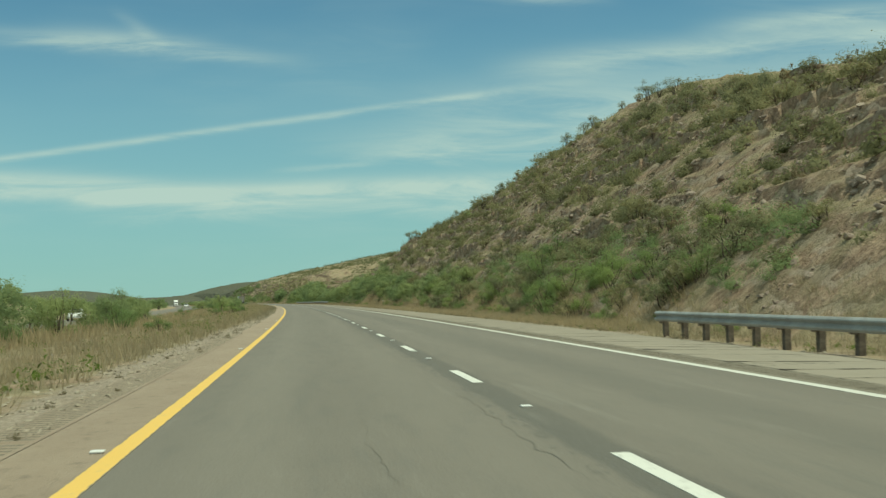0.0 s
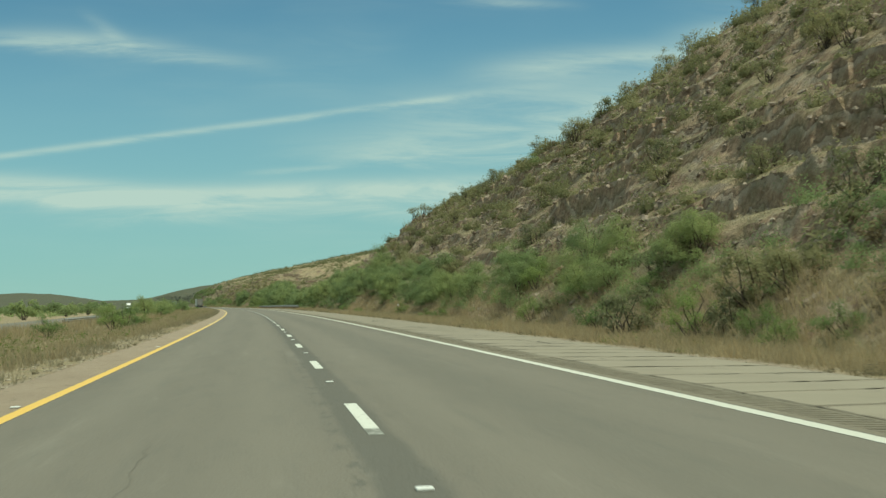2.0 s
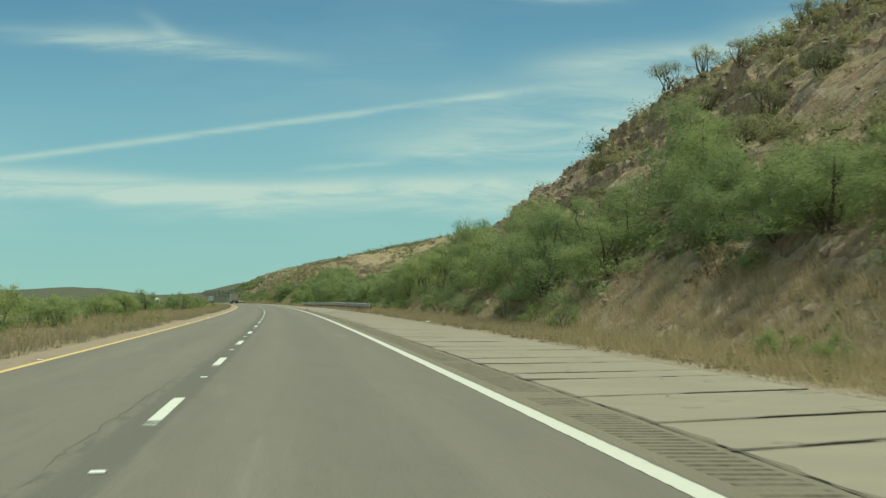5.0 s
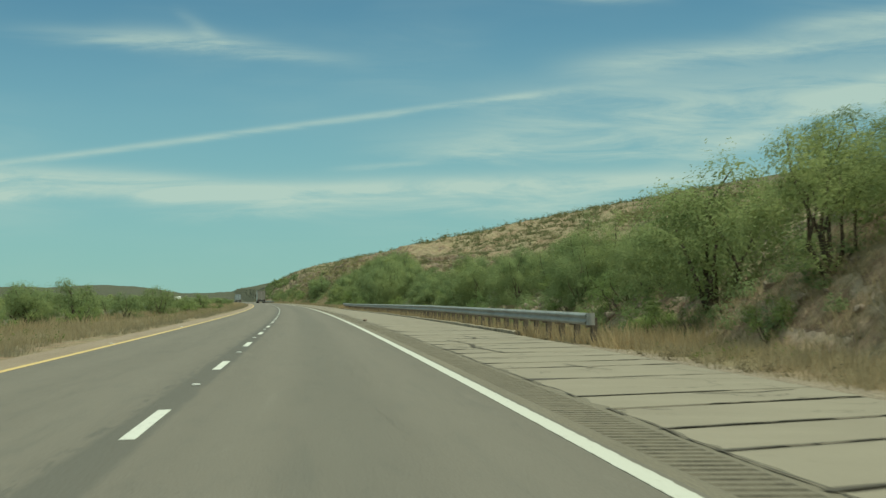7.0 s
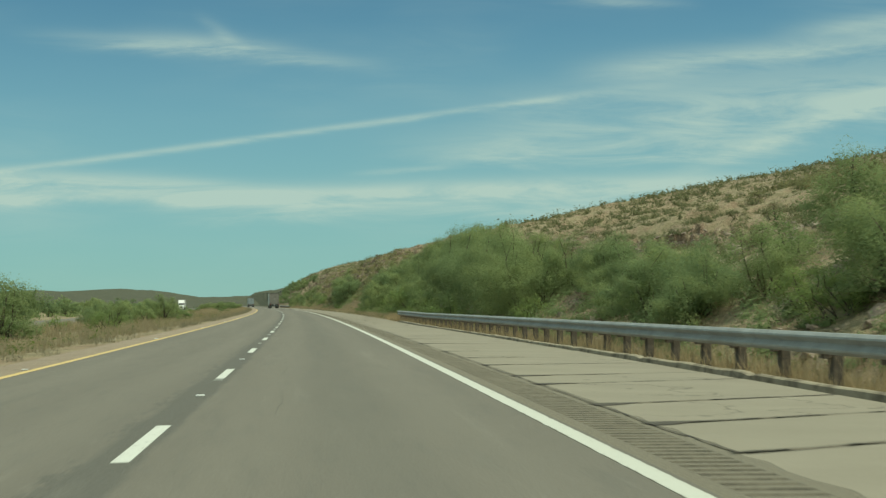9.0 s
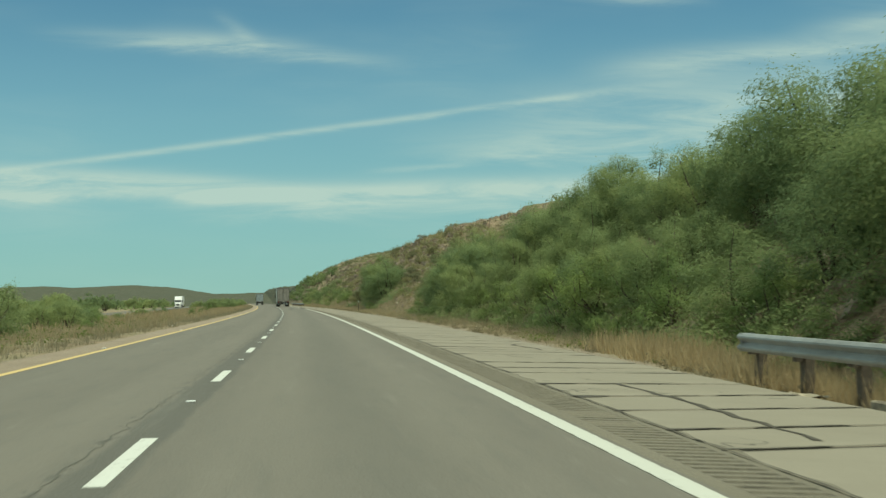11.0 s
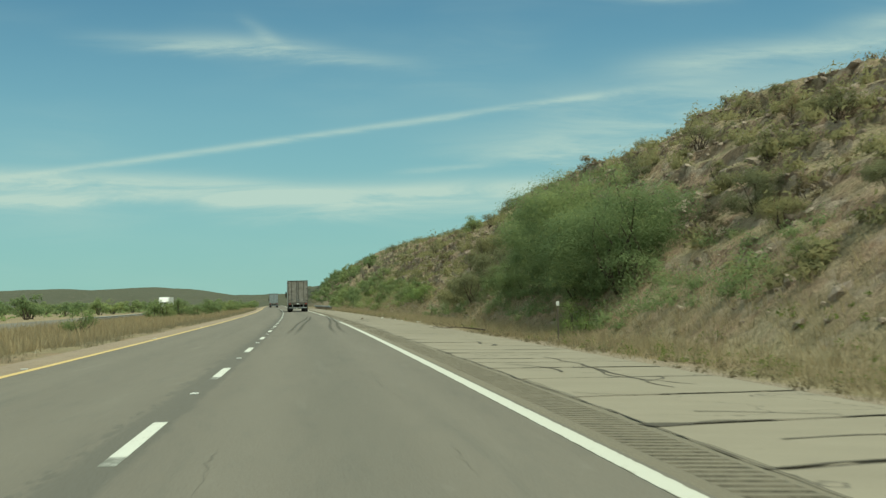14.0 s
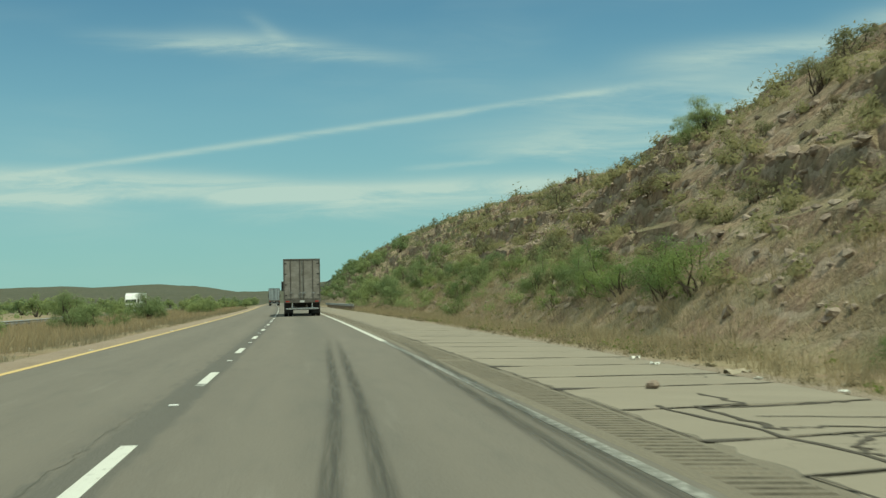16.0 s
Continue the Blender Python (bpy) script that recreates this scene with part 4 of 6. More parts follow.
def make_sorts():
    def s(name, label, category, group, variants, **shape):
        return name, label, category, group, [plant_meshes(name, **shape) for _ in range(variants)]
    return {
        "tree": s("mesquite_tree", "leafy green mesquite tree on the roadside bank", "tree", "roadside mesquite trees", 5,
                  tall=4.6, wide=5.6, lumps=24, leaves=20000, size=0.046, mat=MESQUITE, low=-0.02),
        "tall": s("mesquite_tree", "tall dense green mesquite tree behind the shoulder", "tree", "roadside mesquite trees", 4,
                  tall=6.0, wide=6.6, lumps=34, leaves=36000, size=0.043, mat=MESQUITE, low=-0.02),
        "mid": s("mesquite_tree", "leafy green mesquite tree across the dry median", "tree", "median mesquite trees", 4,
                 tall=4.6, wide=5.6, lumps=22, leaves=7600, size=0.072, mat=MESQUITE, low=0.0),
        "bright": s("green_bush", "bright green leafy bush beside the dry verge", "bush", "green roadside bushes", 4,
                    tall=2.4, wide=3.0, lumps=14, leaves=5200, size=0.034, mat=GREEN, low=-0.02),
        "olive": s("desert_shrub", "olive-green desert shrub on stony slope", "shrub", "desert shrubs", 5,
                   tall=1.7, wide=2.2, lumps=13, leaves=1700, size=0.045, mat=OLIVE, low=0.0),
        "dry": s("dry_shrub", "brown dry twiggy shrub among rocks", "shrub", "dry shrubs", 4,
                 tall=1.1, wide=1.5, lumps=9, leaves=460, size=0.055, mat=DRYLEAF, low=0.0, sparse=True),
        "thin": s("sparse_tree", "thin open-crowned tree on the bank's crest", "tree", "crest trees", 4,
                  tall=3.6, wide=3.4, lumps=15, leaves=3600, size=0.04, mat=OLIVE, low=0.18),
        "brush": s("olive_bush", "dull olive mesquite bush on the dry bank", "bush", "olive bank bushes", 4,
                   tall=3.3, wide=4.4, lumps=18, leaves=12000, size=0.042, mat=OLIVE, low=0.04),
        "far": s("distant_tree", "distant dark-green leafy tree beyond the road", "tree", "distant trees", 4,
                 tall=4.2, wide=6.0, lumps=18, leaves=900, size=0.2, mat=MESQUITE, low=0.14),
    }


SORT = make_sorts()

# plants by stretches: sort, how many, s from and to, d from and to, least and greatest scale
STRETCHES = [
    # first bank
    ("bright", 26, 38, 125, 10.6, 13.0, 0.45, 0.95), ("olive", 16, 38, 130, 10.8, 15.0, 0.7, 1.3),
    ("olive", 110, 50, 255, 13.0, 31.0, 0.6, 1.35), ("dry", 90, 40, 255, 12.0, 30.0, 0.6, 1.3),
    ("thin", 6, 110, 275, 19.0, 29.0, 0.5, 0.95),
    ("tree", 12, 112, 165, 12.2, 14.5, 0.4, 0.62), ("tree", 14, 162, 196, 12.0, 14.5, 0.45, 0.7), ("tree", 12, 194, 222, 13.2, 14.8, 0.55, 0.8), ("tree", 22, 222, 286, 11.8, 16.0, 0.62, 0.98),
    ("bright", 6, 130, 184, 10.6, 12.6, 0.35, 0.8), ("bright", 9, 226, 290, 10.6, 12.6, 0.35, 0.85),
    ("bright", 12, 48, 92, 11.6, 15.5, 0.75, 1.2), ("olive", 24, 45, 110, 11.5, 17.0, 0.9, 1.5),
    # gully behind the long rail
    ("tree", 1, 288.8, 289.2, 12.4, 12.6, 1.2, 1.3), ("tree", 44, 294, 398, 13.0, 16.5, 0.6, 0.82), ("bright", 40, 292, 430, 11.6, 17.0, 0.6, 1.0),
    ("olive", 34, 290, 480, 22.0, 75.0, 0.7, 1.5), ("dry", 30, 290, 480, 16.0, 60.0, 0.8, 1.4),
    # second bank
    ("tree", 8, 424, 456, 12.0, 13.2, 0.6, 0.8), ("tall", 5, 450, 468, 12.6, 16.5, 0.55, 0.72), ("tree", 14, 450, 480, 11.8, 16.0, 0.62, 0.9), ("tree", 9, 477, 501, 12.0, 15.5, 0.72, 0.95), ("bright", 24, 424, 503, 10.9, 12.4, 0.5, 0.9), ("tree", 4, 486, 502, 11.9, 13.2, 0.6, 0.8),
    ("olive", 66, 500, 700, 12.5, 26.0, 0.5, 1.2), ("dry", 90, 500, 700, 12.5, 26.0, 0.6, 1.3), ("thin", 7, 515, 690, 17.0, 22.0, 0.4, 0.7),
    ("tree", 7, 552, 574, 12.0, 13.4, 0.5, 0.72), ("brush", 4, 563, 580, 12.5, 16.0, 0.6, 0.9), ("brush", 9, 573, 600, 12.2, 16.5, 0.7, 1.1), ("brush", 12, 508, 548, 13.5, 20.0, 0.35, 0.62), ("bright", 6, 612, 632, 11.8, 13.6, 0.8, 1.1),
    ("bright", 12, 508, 640, 10.8, 14.0, 0.4, 0.85), ("bright", 7, 640, 700, 11.2, 13.5, 0.5, 0.9),
    ("tree", 9, 632, 690, 11.8, 15.0, 0.3, 0.52), ("mid", 18, 690, 790, 11.8, 16.0, 0.45, 0.75), ("far", 30, 780, 960, 12.0, 22.0, 0.6, 1.0),
    ("olive", 12, 690, 960, 14.0, 34.0, 0.7, 1.5),
    # median and beyond
    ("mid", 7, 47, 62, -19.0, -13.0, 0.9, 1.15), ("mid", 9, 60, 130, -19.5, -15.0, 0.5, 0.8), ("bright", 16, 30, 260, -19.5, -9.0, 0.4, 0.9),
    ("mid", 7, 230, 330, -19.5, -13.0, 0.5, 0.85), ("mid", 12, 330, 425, -19.5, -12.0, 0.5, 0.8), ("mid", 26, 430, 505, -19.5, -12.5, 0.4, 0.68),
    ("bright", 22, 300, 540, -19.5, -8.0, 0.5, 1.0), ("bright", 3, 560, 760, -19.5, -8.0, 0.5, 0.9), ("mid", 8, 640, 760, -19.5, -9.0, 0.45, 0.75), ("mid", 26, 690, 880, -17.0, -6.6, 0.3, 0.55), ("mid", 16, 880, 1050, -14.0, -6.6, 0.4, 0.6),
    ("far", 60, 100, 420, -100.0, -37.0, 0.8, 1.25), ("far", 130, 420, 1100, -110.0, -37.0, 0.8, 1.3), ("far", 34, 760, 1100, -19.5, -8.0, 0.5, 0.9),
]
for kind, many, s0, s1, d0, d1, lo, hi in STRETCHES:
    for i in range(many):
        plant(SORT[kind], s0 + (s1 - s0) * (i + random.random()) / many, random.uniform(d0, d1), random.uniform(lo, hi), random.uniform(0.8, 1.15))
# single plants that stand out: sort, s, d, scale
for kind, s, d, k in (("mid", 352, -15.5, 0.95), ("mid", 346, -18.0, 0.9), ("mid", 359, -20.0, 1.0), ("mid", 300, -15.0, 0.7), ("mid", 320, -15.2, 0.8),
                      ("mid", 452, -11.8, 0.75), ("mid", 262, -12.5, 0.6), ("bright", 244, -12.2, 0.8), ("bright", 170, -9.3, 0.6), ("bright", 83, -14.2, 0.9),
                      ("bright", 552, -14.8, 0.8), ("mid", 631, -12.3, 0.6), ("mid", 655, -12.0, 0.65), ("mid", 632, -11.7, 0.55), ("mid", 676, -9.6, 0.5),
                      ("tree", 183, 24.5, 0.42), ("thin", 207, 24.5, 0.8), ("bright", 139, 13.4, 1.1), ("bright", 136, 13.0, 0.9), ("bright", 207.4, 10.5, 0.42), ("bright", 205.2, 10.5, 0.38), ("thin", 242, 21.8, 0.75), ("thin", 230, 20.0, 0.9), ("thin", 620, 19.4, 0.6), ("olive", 622.6, 22.0, 1.2), ("tree", 632.5, 19.8, 0.5), ("tree", 636.5, 20.4, 0.45), ("tree", 625.8, 12.4, 0.5), ("bright", 651, -8.9, 0.7), ("bright", 521, -8.6, 0.6), ("tree", 126, 12.6, 0.62), ("tree", 152, 12.6, 0.6)):
    plant(SORT[kind], s, d, k)
# tall trees at the rail's end, then a row above the bank's face whose tops make one broken line
for i, s in enumerate(np.arange(394.0, 424.0, 3.3)):
    d = 13.4 + 2.0 * (i % 2) + random.uniform(-0.4, 0.4)
    top = float(np.interp(s, [394, 408, 424], [5.6, 6.9, 7.6])) + random.uniform(-0.6, 0.2)
    plant(SORT["tall"], s, d, (top + 0.5 - float(height(s, d))) / 5.8)
for i, s in enumerate(np.arange(424.0, 478.0, 2.4)):
    d = 16.6 + 0.7 * (i % 2) + random.uniform(-0.4, 0.4)
    top = float(np.interp(s, [424, 433, 440, 450, 455, 461, 466, 470, 478], [8.2, 8.7, 7.9, 8.0, 7.7, 8.4, 7.3, 6.8, 6.4])) + random.uniform(-0.5, 0.2)
    plant(SORT["tree"], s, d, max(top + 0.5 - float(height(s, d)), 1.6) / 4.4)
# bright bushes in front of the stand, and the large trees where the second bank begins to rise: sort, s, d, top
for kind, s, d, top in (("bright", 433.5, 11.9, 2.6), ("bright", 437.5, 12.2, 3.2), ("bright", 441.5, 11.8, 3.5), ("bright", 446.0, 12.0, 3.6), ("bright", 450.5, 12.3, 3.3),
                        ("bright", 456.0, 12.0, 2.9), ("bright", 412.0, 11.8, 2.4), ("bright", 417.0, 11.9, 2.6), ("bright", 463.0, 12.0, 2.5), ("bright", 471.0, 11.9, 2.4), ("bright", 549.8, 10.9, 1.2),
                        ("tall", 480.5, 13.8, 5.9), ("tree", 484.0, 13.5, 5.6), ("tree", 488.0, 13.3, 5.3), ("tree", 492.0, 13.1, 4.8), ("tree", 496.5, 13.0, 4.4), ("tall", 550.8, 12.9, 7.2), ("tall", 555.2, 13.1, 7.8), ("tall", 560.2, 13.2, 8.1), ("tall", 565.4, 13.5, 7.9), ("tall", 570.6, 14.2, 7.5)):
    plant(SORT[kind], s, d, (top + 0.4 - float(height(s, d))) / {"bright": 2.3, "tree": 4.4, "tall": 5.8}[kind])
# sparse trees and shrubs standing on the crest
for kind, many, s0, s1, lo, hi in (("thin", 22, 100, 262, 0.4, 0.85), ("thin", 12, 505, 690, 0.3, 0.58), ("dry", 16, 90, 262, 0.7, 1.2), ("olive", 12, 42, 104, 0.7, 1.2), ("dry", 10, 42, 100, 0.8, 1.3)):
    for i in range(many):
        s = s0 + (s1 - s0) * (i + random.random()) / many
        plant(SORT[kind], s, TOE + float(np.interp(s, CREST[:, 0], CREST[:, 1])) / 0.97 + random.uniform(-1.2, 1.5), random.uniform(lo, hi))



# ---- grass, scrub and stones that nobody could count ----
def tufts(name, label, category, s, d, tall, blades, mat, spread=0.10, lean=0.45, thick=0.012):
    """Tufts of thin blades at many places, as one mesh."""
    n = len(s)
    k = np.repeat(np.arange(n), blades)
    x, y = on_road(s, d)
    z = height(s, d)
    a = rng.uniform(0, 2 * np.pi, n * blades)
    h = np.repeat(tall, blades) * rng.uniform(0.5, 1.15, n * blades)
    r = rng.uniform(0, 1, n * blades) * spread * (1 + np.repeat(tall, blades))
    bx, by = x[k] + np.cos(a) * r, y[k] + np.sin(a) * r
    out = h * rng.uniform(0.05, lean, n * blades)
    w = thick * rng.uniform(0.6, 1.6, n * blades) * (0.5 + np.repeat(tall, blades))
    t = a + rng.uniform(-1, 1, n * blades)
    p0 = np.stack([bx - np.sin(t) * w, by + np.cos(t) * w, z[k] - 0.04], -1)
    p1 = np.stack([bx + np.sin(t) * w, by - np.cos(t) * w, z[k] - 0.04], -1)
    p2 = np.stack([bx + np.cos(a) * out, by + np.sin(a) * out, z[k] + h], -1)
    co = np.stack([p0, p1, p2], 1).reshape(-1, 3)
    return tagged(new(name, mesh_of(name, co, np.arange(len(co)).reshape(-1, 3), mat)), label, category, kind="stuff")


def sprinkle(count, s0, s1, d0, d1, patch=0.0, seed=0, lump=7.0):
    """Places in a stretch, thinned into patches."""
    s, d = rng.uniform(s0, s1, count), rng.uniform(d0, d1, count)
    if patch:
        keep = rough(s / lump, d / (lump * 0.6), 100 + seed, 3) + rng.uniform(-0.12, 0.12, count) > patch
        s, d = s[keep], d[keep]
    return s, d


def treads(s, d, most=0.9):
    """Places where the bank is not too steep for plants to hold."""
    keep = (height(s, d + 0.3) - height(s, d - 0.3)) < 0.6 * most
    return s[keep], d[keep]


def thinned(s, d, edge=35.0):
    """Places that grow sparse towards the rim of their stretch."""
    rim = np.minimum(np.minimum(s - s.min(), s.max() - s), (d.max() - d) * 1.2) / edge
    keep = rng.uniform(0, 1, len(s)) < np.clip(rim, 0, 1)
    return s[keep], d[keep]


def scrub(name, label, s, d, radius, leaves, size, mat):
    """Low leafy clumps at many places, as one mesh."""
    n = len(s)
    k = np.repeat(np.arange(n), leaves)
    m = n * leaves
    x, y = on_road(s, d)
    v = rng.normal(size=(m, 3))
    v[:, 2] = np.abs(v[:, 2]) * 0.9
    v /= np.linalg.norm(v, axis=1)[:, None]
    r = radius[k] * rng.uniform(0.2, 0.9, m)
    lob = 1 + 0.35 * np.sin(3 * np.arctan2(v[:, 1], v[:, 0]) + 2.1 * k)
    mid = np.stack([x[k], y[k], height(s, d)[k]], -1) + v * (r * lob)[:, None]
    out = v + rng.normal(scale=0.4, size=(m, 3))
    side = np.cross(out, rng.normal(size=(m, 3)))
    side /= np.linalg.norm(side, axis=1)[:, None]
    third = np.cross(out / np.linalg.norm(out, axis=1)[:, None], side)
    a = (size * (0.5 + radius[k]) * rng.uniform(0.6, 1.4, m) * (1.35 - 0.6 * r / radius[k]))[:, None]
    co = np.stack([mid + side * a - third * a * 0.15, mid + third * a * 0.55, mid - side * a], 1).reshape(-1, 3)
    # normals tipped upward here too, which brightens the clumps' sides
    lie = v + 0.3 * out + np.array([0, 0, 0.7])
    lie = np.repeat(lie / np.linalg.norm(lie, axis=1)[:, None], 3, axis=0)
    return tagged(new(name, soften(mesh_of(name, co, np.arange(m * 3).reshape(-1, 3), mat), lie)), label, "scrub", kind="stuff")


S, D = sprinkle(16000, 20, 760, 8.3, 12.6, 0.33, 1)
tufts("dry_grass", "dry straw-coloured grass along the bank's foot", "grass", S, D, rng.uniform(0.16, 0.48, len(S)) * (0.4 + 0.6 * np.clip((D - 8.3) / 1.6, 0, 1)), 13, STRAW, spread=0.22, lean=1.15, thick=0.009)
S, D = sprinkle(9500, 60, 292, 8.7, 13.6, 0.22, 31)
tufts("dry_grass", "tall pale dry grass below the bushes", "grass", S, D, rng.uniform(0.12, 0.42, len(S)), 14, STRAW, spread=0.24, lean=1.15, thick=0.009)
S, D = sprinkle(7200, 46, 226, 8.8, 13.0, 0.28, 34)
tufts("dry_grass", "long bent straw grass on the bank's foot", "grass", S, D, rng.uniform(0.15, 0.45, len(S)), 15, STRAW, spread=0.28, lean=1.2, thick=0.009)
S, D = sprinkle(7000, 500, 740, 8.8, 14.2, 0.25, 32)
tufts("dry_grass", "tall pale dry grass along the second bank", "grass", S, D, rng.uniform(0.18, 0.5, len(S)), 10, STRAW, spread=0.24, lean=1.15, thick=0.009)
S, D = sprinkle(5500, 284, 432, 8.65, 11.0, 0.12, 33)
tufts("dry_grass", "pale straw grass standing behind the guard rail", "grass", S, D, rng.uniform(0.3, 0.7, len(S)), 11, STRAW, spread=0.2, lean=0.7, thick=0.011)
S, D = sprinkle(4500, 20, 760, 8.8, 12.5, 0.50, 2)
scrub("green_weeds", "green weeds among the dry grass", S, D, rng.uniform(0.12, 0.38, len(S)), 26, 0.06, GREENGRASS)
S, D = sprinkle(4800, 20, 760, 8.2, 11.5, 0.42, 12)
scrub("brown_weeds", "dry brown weeds along the shoulder", S, D, rng.uniform(0.12, 0.35, len(S)), 26, 0.05, DRYLEAF)
S, D = sprinkle(17000, 10, 780, -12.0, -5.6, 0.38, 3)
tufts("dry_grass", "dry yellow grass on the median's edge", "grass", S, D, rng.uniform(0.15, 0.48, len(S)), 12, STRAW, spread=0.22, lean=0.85, thick=0.011)
S, D = sprinkle(4500, 75, 780, -6.0, -4.75, 0.42, 35, 5.0)
tufts("dry_grass", "short dry grass creeping onto the gravel shoulder", "grass", S, D, rng.uniform(0.1, 0.34, len(S)), 10, STRAW, spread=0.16, lean=0.9, thick=0.010)
S, D = sprinkle(9000, 40, 900, -20.5, -12.0, 0.40, 4, 14.0)
tufts("dry_grass", "dry yellow grass across the wide median", "grass", S, D, rng.uniform(0.35, 0.85, len(S)), 9, STRAW, spread=0.45, lean=0.8, thick=0.024)
S, D = sprinkle(7000, 500, 800, -20.0, -6.0, 0.22, 45, 12.0)
tufts("dry_grass", "pale yellow grass field in the median", "grass", S, D, rng.uniform(0.3, 0.6, len(S)), 8, STRAW, spread=0.4, lean=0.8, thick=0.022)
S, D = sprinkle(3000, 10, 520, -18.0, -6.2, 0.50, 5)
scrub("green_weeds", "green weeds on the median", S, D, rng.uniform(0.2, 0.6, len(S)), 26, 0.07, GREENGRASS)
S, D = treads(*sprinkle(22000, 25, 700, 11.8, 34.0, 0.36, 6, 5.0))
tufts("hillside_grass", "dry grass tufts on the stony bank", "grass", S, D, rng.uniform(0.12, 0.4, len(S)), 9, STRAW, spread=0.3, lean=0.9, thick=0.012)
S, D = treads(*sprinkle(3200, 25, 700, 12.0, 34.0, 0.44, 7, 6.0))
scrub("hillside_scrub", "low olive scrub on the stony bank", S, D, rng.uniform(0.25, 0.75, len(S)), 34, 0.1, OLIVE)
S, D = treads(*sprinkle(2400, 40, 262, 12.0, 33.0, 0.40, 27, 4.0))
scrub("hillside_scrub", "small grey-green scrub crowding the first bank", S, D, rng.uniform(0.2, 0.55, len(S)), 36, 0.08, OLIVE)
S, D = treads(*sprinkle(2600, 25, 700, 12.0, 34.0, 0.44, 17, 6.0))
scrub("hillside_brush", "dry brown brush on the stony bank", S, D, rng.uniform(0.2, 0.5, len(S)), 44, 0.075, DRYLEAF)
for s0, s1, d0, d1, many in ((112, 200, 11.6, 14.5, 150), (200, 226, 13.0, 15.0, 60), (226, 288, 11.4, 15.0, 190), (294, 430, 11.0, 15.5, 420), (422, 504, 10.7, 16.5, 760),
                              (536, 600, 11.4, 14.5, 150), (632, 790, 11.4, 14.0, 190), (38, 112, 12.4, 15.5, 170)):
    S, D = sprinkle(many, s0, s1, d0, d1)
    scrub("roadside_brush", "green mesquite brush filling the bank's foot", S, D, rng.uniform(0.4, 1.15, len(S)), 340, 0.04, MESQUITE)
S, D = sprinkle(6500, 290, 500, 60.0, 170.0, 0.30, 8, 14.0)
S, D = thinned(S, D)
scrub("hillside_scrub", "low scrub dotted over the far slope", S, D, rng.uniform(0.7, 2.0, len(S)), 26, 0.2, SHRUB)
S, D = sprinkle(2600, 290, 520, 19.0, 75.0, 0.36, 41, 6.0)
S, D = thinned(S, D, 20.0)
scrub("hillside_scrub", "dark low shrubs dotted above the gully", S, D, rng.uniform(0.45, 1.15, len(S)), 60, 0.095, SHRUB)
S, D = treads(*sprinkle(1500, 40, 262, 13.0, 31.0, 0.40, 42, 7.0))
scrub("hillside_scrub", "rounded olive shrubs over the first bank", S, D, rng.uniform(0.5, 1.35, len(S)), 210, 0.07, OLIVE)
S, D = sprinkle(520, 40, 262, 13.0, 31.0, 0.43, 52, 9.0)
scrub("hillside_scrub", "dark green shrubs over the first bank", S, D, rng.uniform(0.6, 1.5, len(S)), 260, 0.07, SHRUB)
S, D = sprinkle(1150, 500, 720, 12.6, 25.0, 0.38, 43, 6.0)
scrub("hillside_scrub", "rounded olive shrubs over the second bank", S, D, rng.uniform(0.5, 1.0, len(S)), 110, 0.085, OLIVE)
S, D = sprinkle(5000, 480, 960, 42.0, 140.0, 0.30, 44, 16.0)
S, D = thinned(S, D, 50.0)
scrub("hillside_scrub", "dark scrub over the far rise", S, D, rng.uniform(0.8, 2.0, len(S)), 22, 0.17, SHRUB)
S, D = sprinkle(3000, 690, 1000, 12.0, 60.0, 0.35, 9, 20.0)
scrub("hillside_scrub", "low scrub over the bank ahead", S, D, rng.uniform(0.5, 1.4, len(S)), 24, 0.14, OLIVE)
S, D = sprinkle(5000, 60, 1100, -300.0, -38.0, 0.40, 10, 30.0)
scrub("distant_scrub", "green scrub spread over the flats beyond", S, D, rng.uniform(0.8, 2.0, len(S)), 30, 0.16, MESQUITE)


def stone_shape(seed):
    bm = bmesh.new()
    bmesh.ops.create_icosphere(bm, subdivisions=1, radius=1.0)
    r = random.Random(seed)
    for v in bm.verts:
        v.co *= r.uniform(0.7, 1.2)
        v.co = Vector((v.co.x * 1.25, v.co.y * 0.95, v.co.z * 0.62))
    co = np.array([v.co for v in bm.verts])
    f = np.array([[v.index for v in q.verts] for q in bm.faces])
    bm.free()
    return co, f


def stones(name, label, s, d, size, sink=0.35, mat=None):
    """Loose stones at many places, as one mesh."""
    shapes = [stone_shape(i) for i in range(6)]
    cos, fs, base = [], [], 0
    x, y = on_road(s, d)
    z = height(s, d)
    for i in range(len(s)):
        co, f = shapes[i % 6]
        m = Euler((random.uniform(-0.5, 0.5), random.uniform(-0.6, 0.2), random.uniform(0, 6.28))).to_matrix()
        c = co @ np.array(m).T * size[i]
        cos.append(c + np.array([x[i], y[i], z[i] + size[i] * (0.62 - sink - 0.3)]))
        fs.append(f + base)
        base += len(co)
    return tagged(new(name, mesh_of(name, np.concatenate(cos), np.concatenate(fs), mat or ROCK)), label, "stones", kind="stuff")


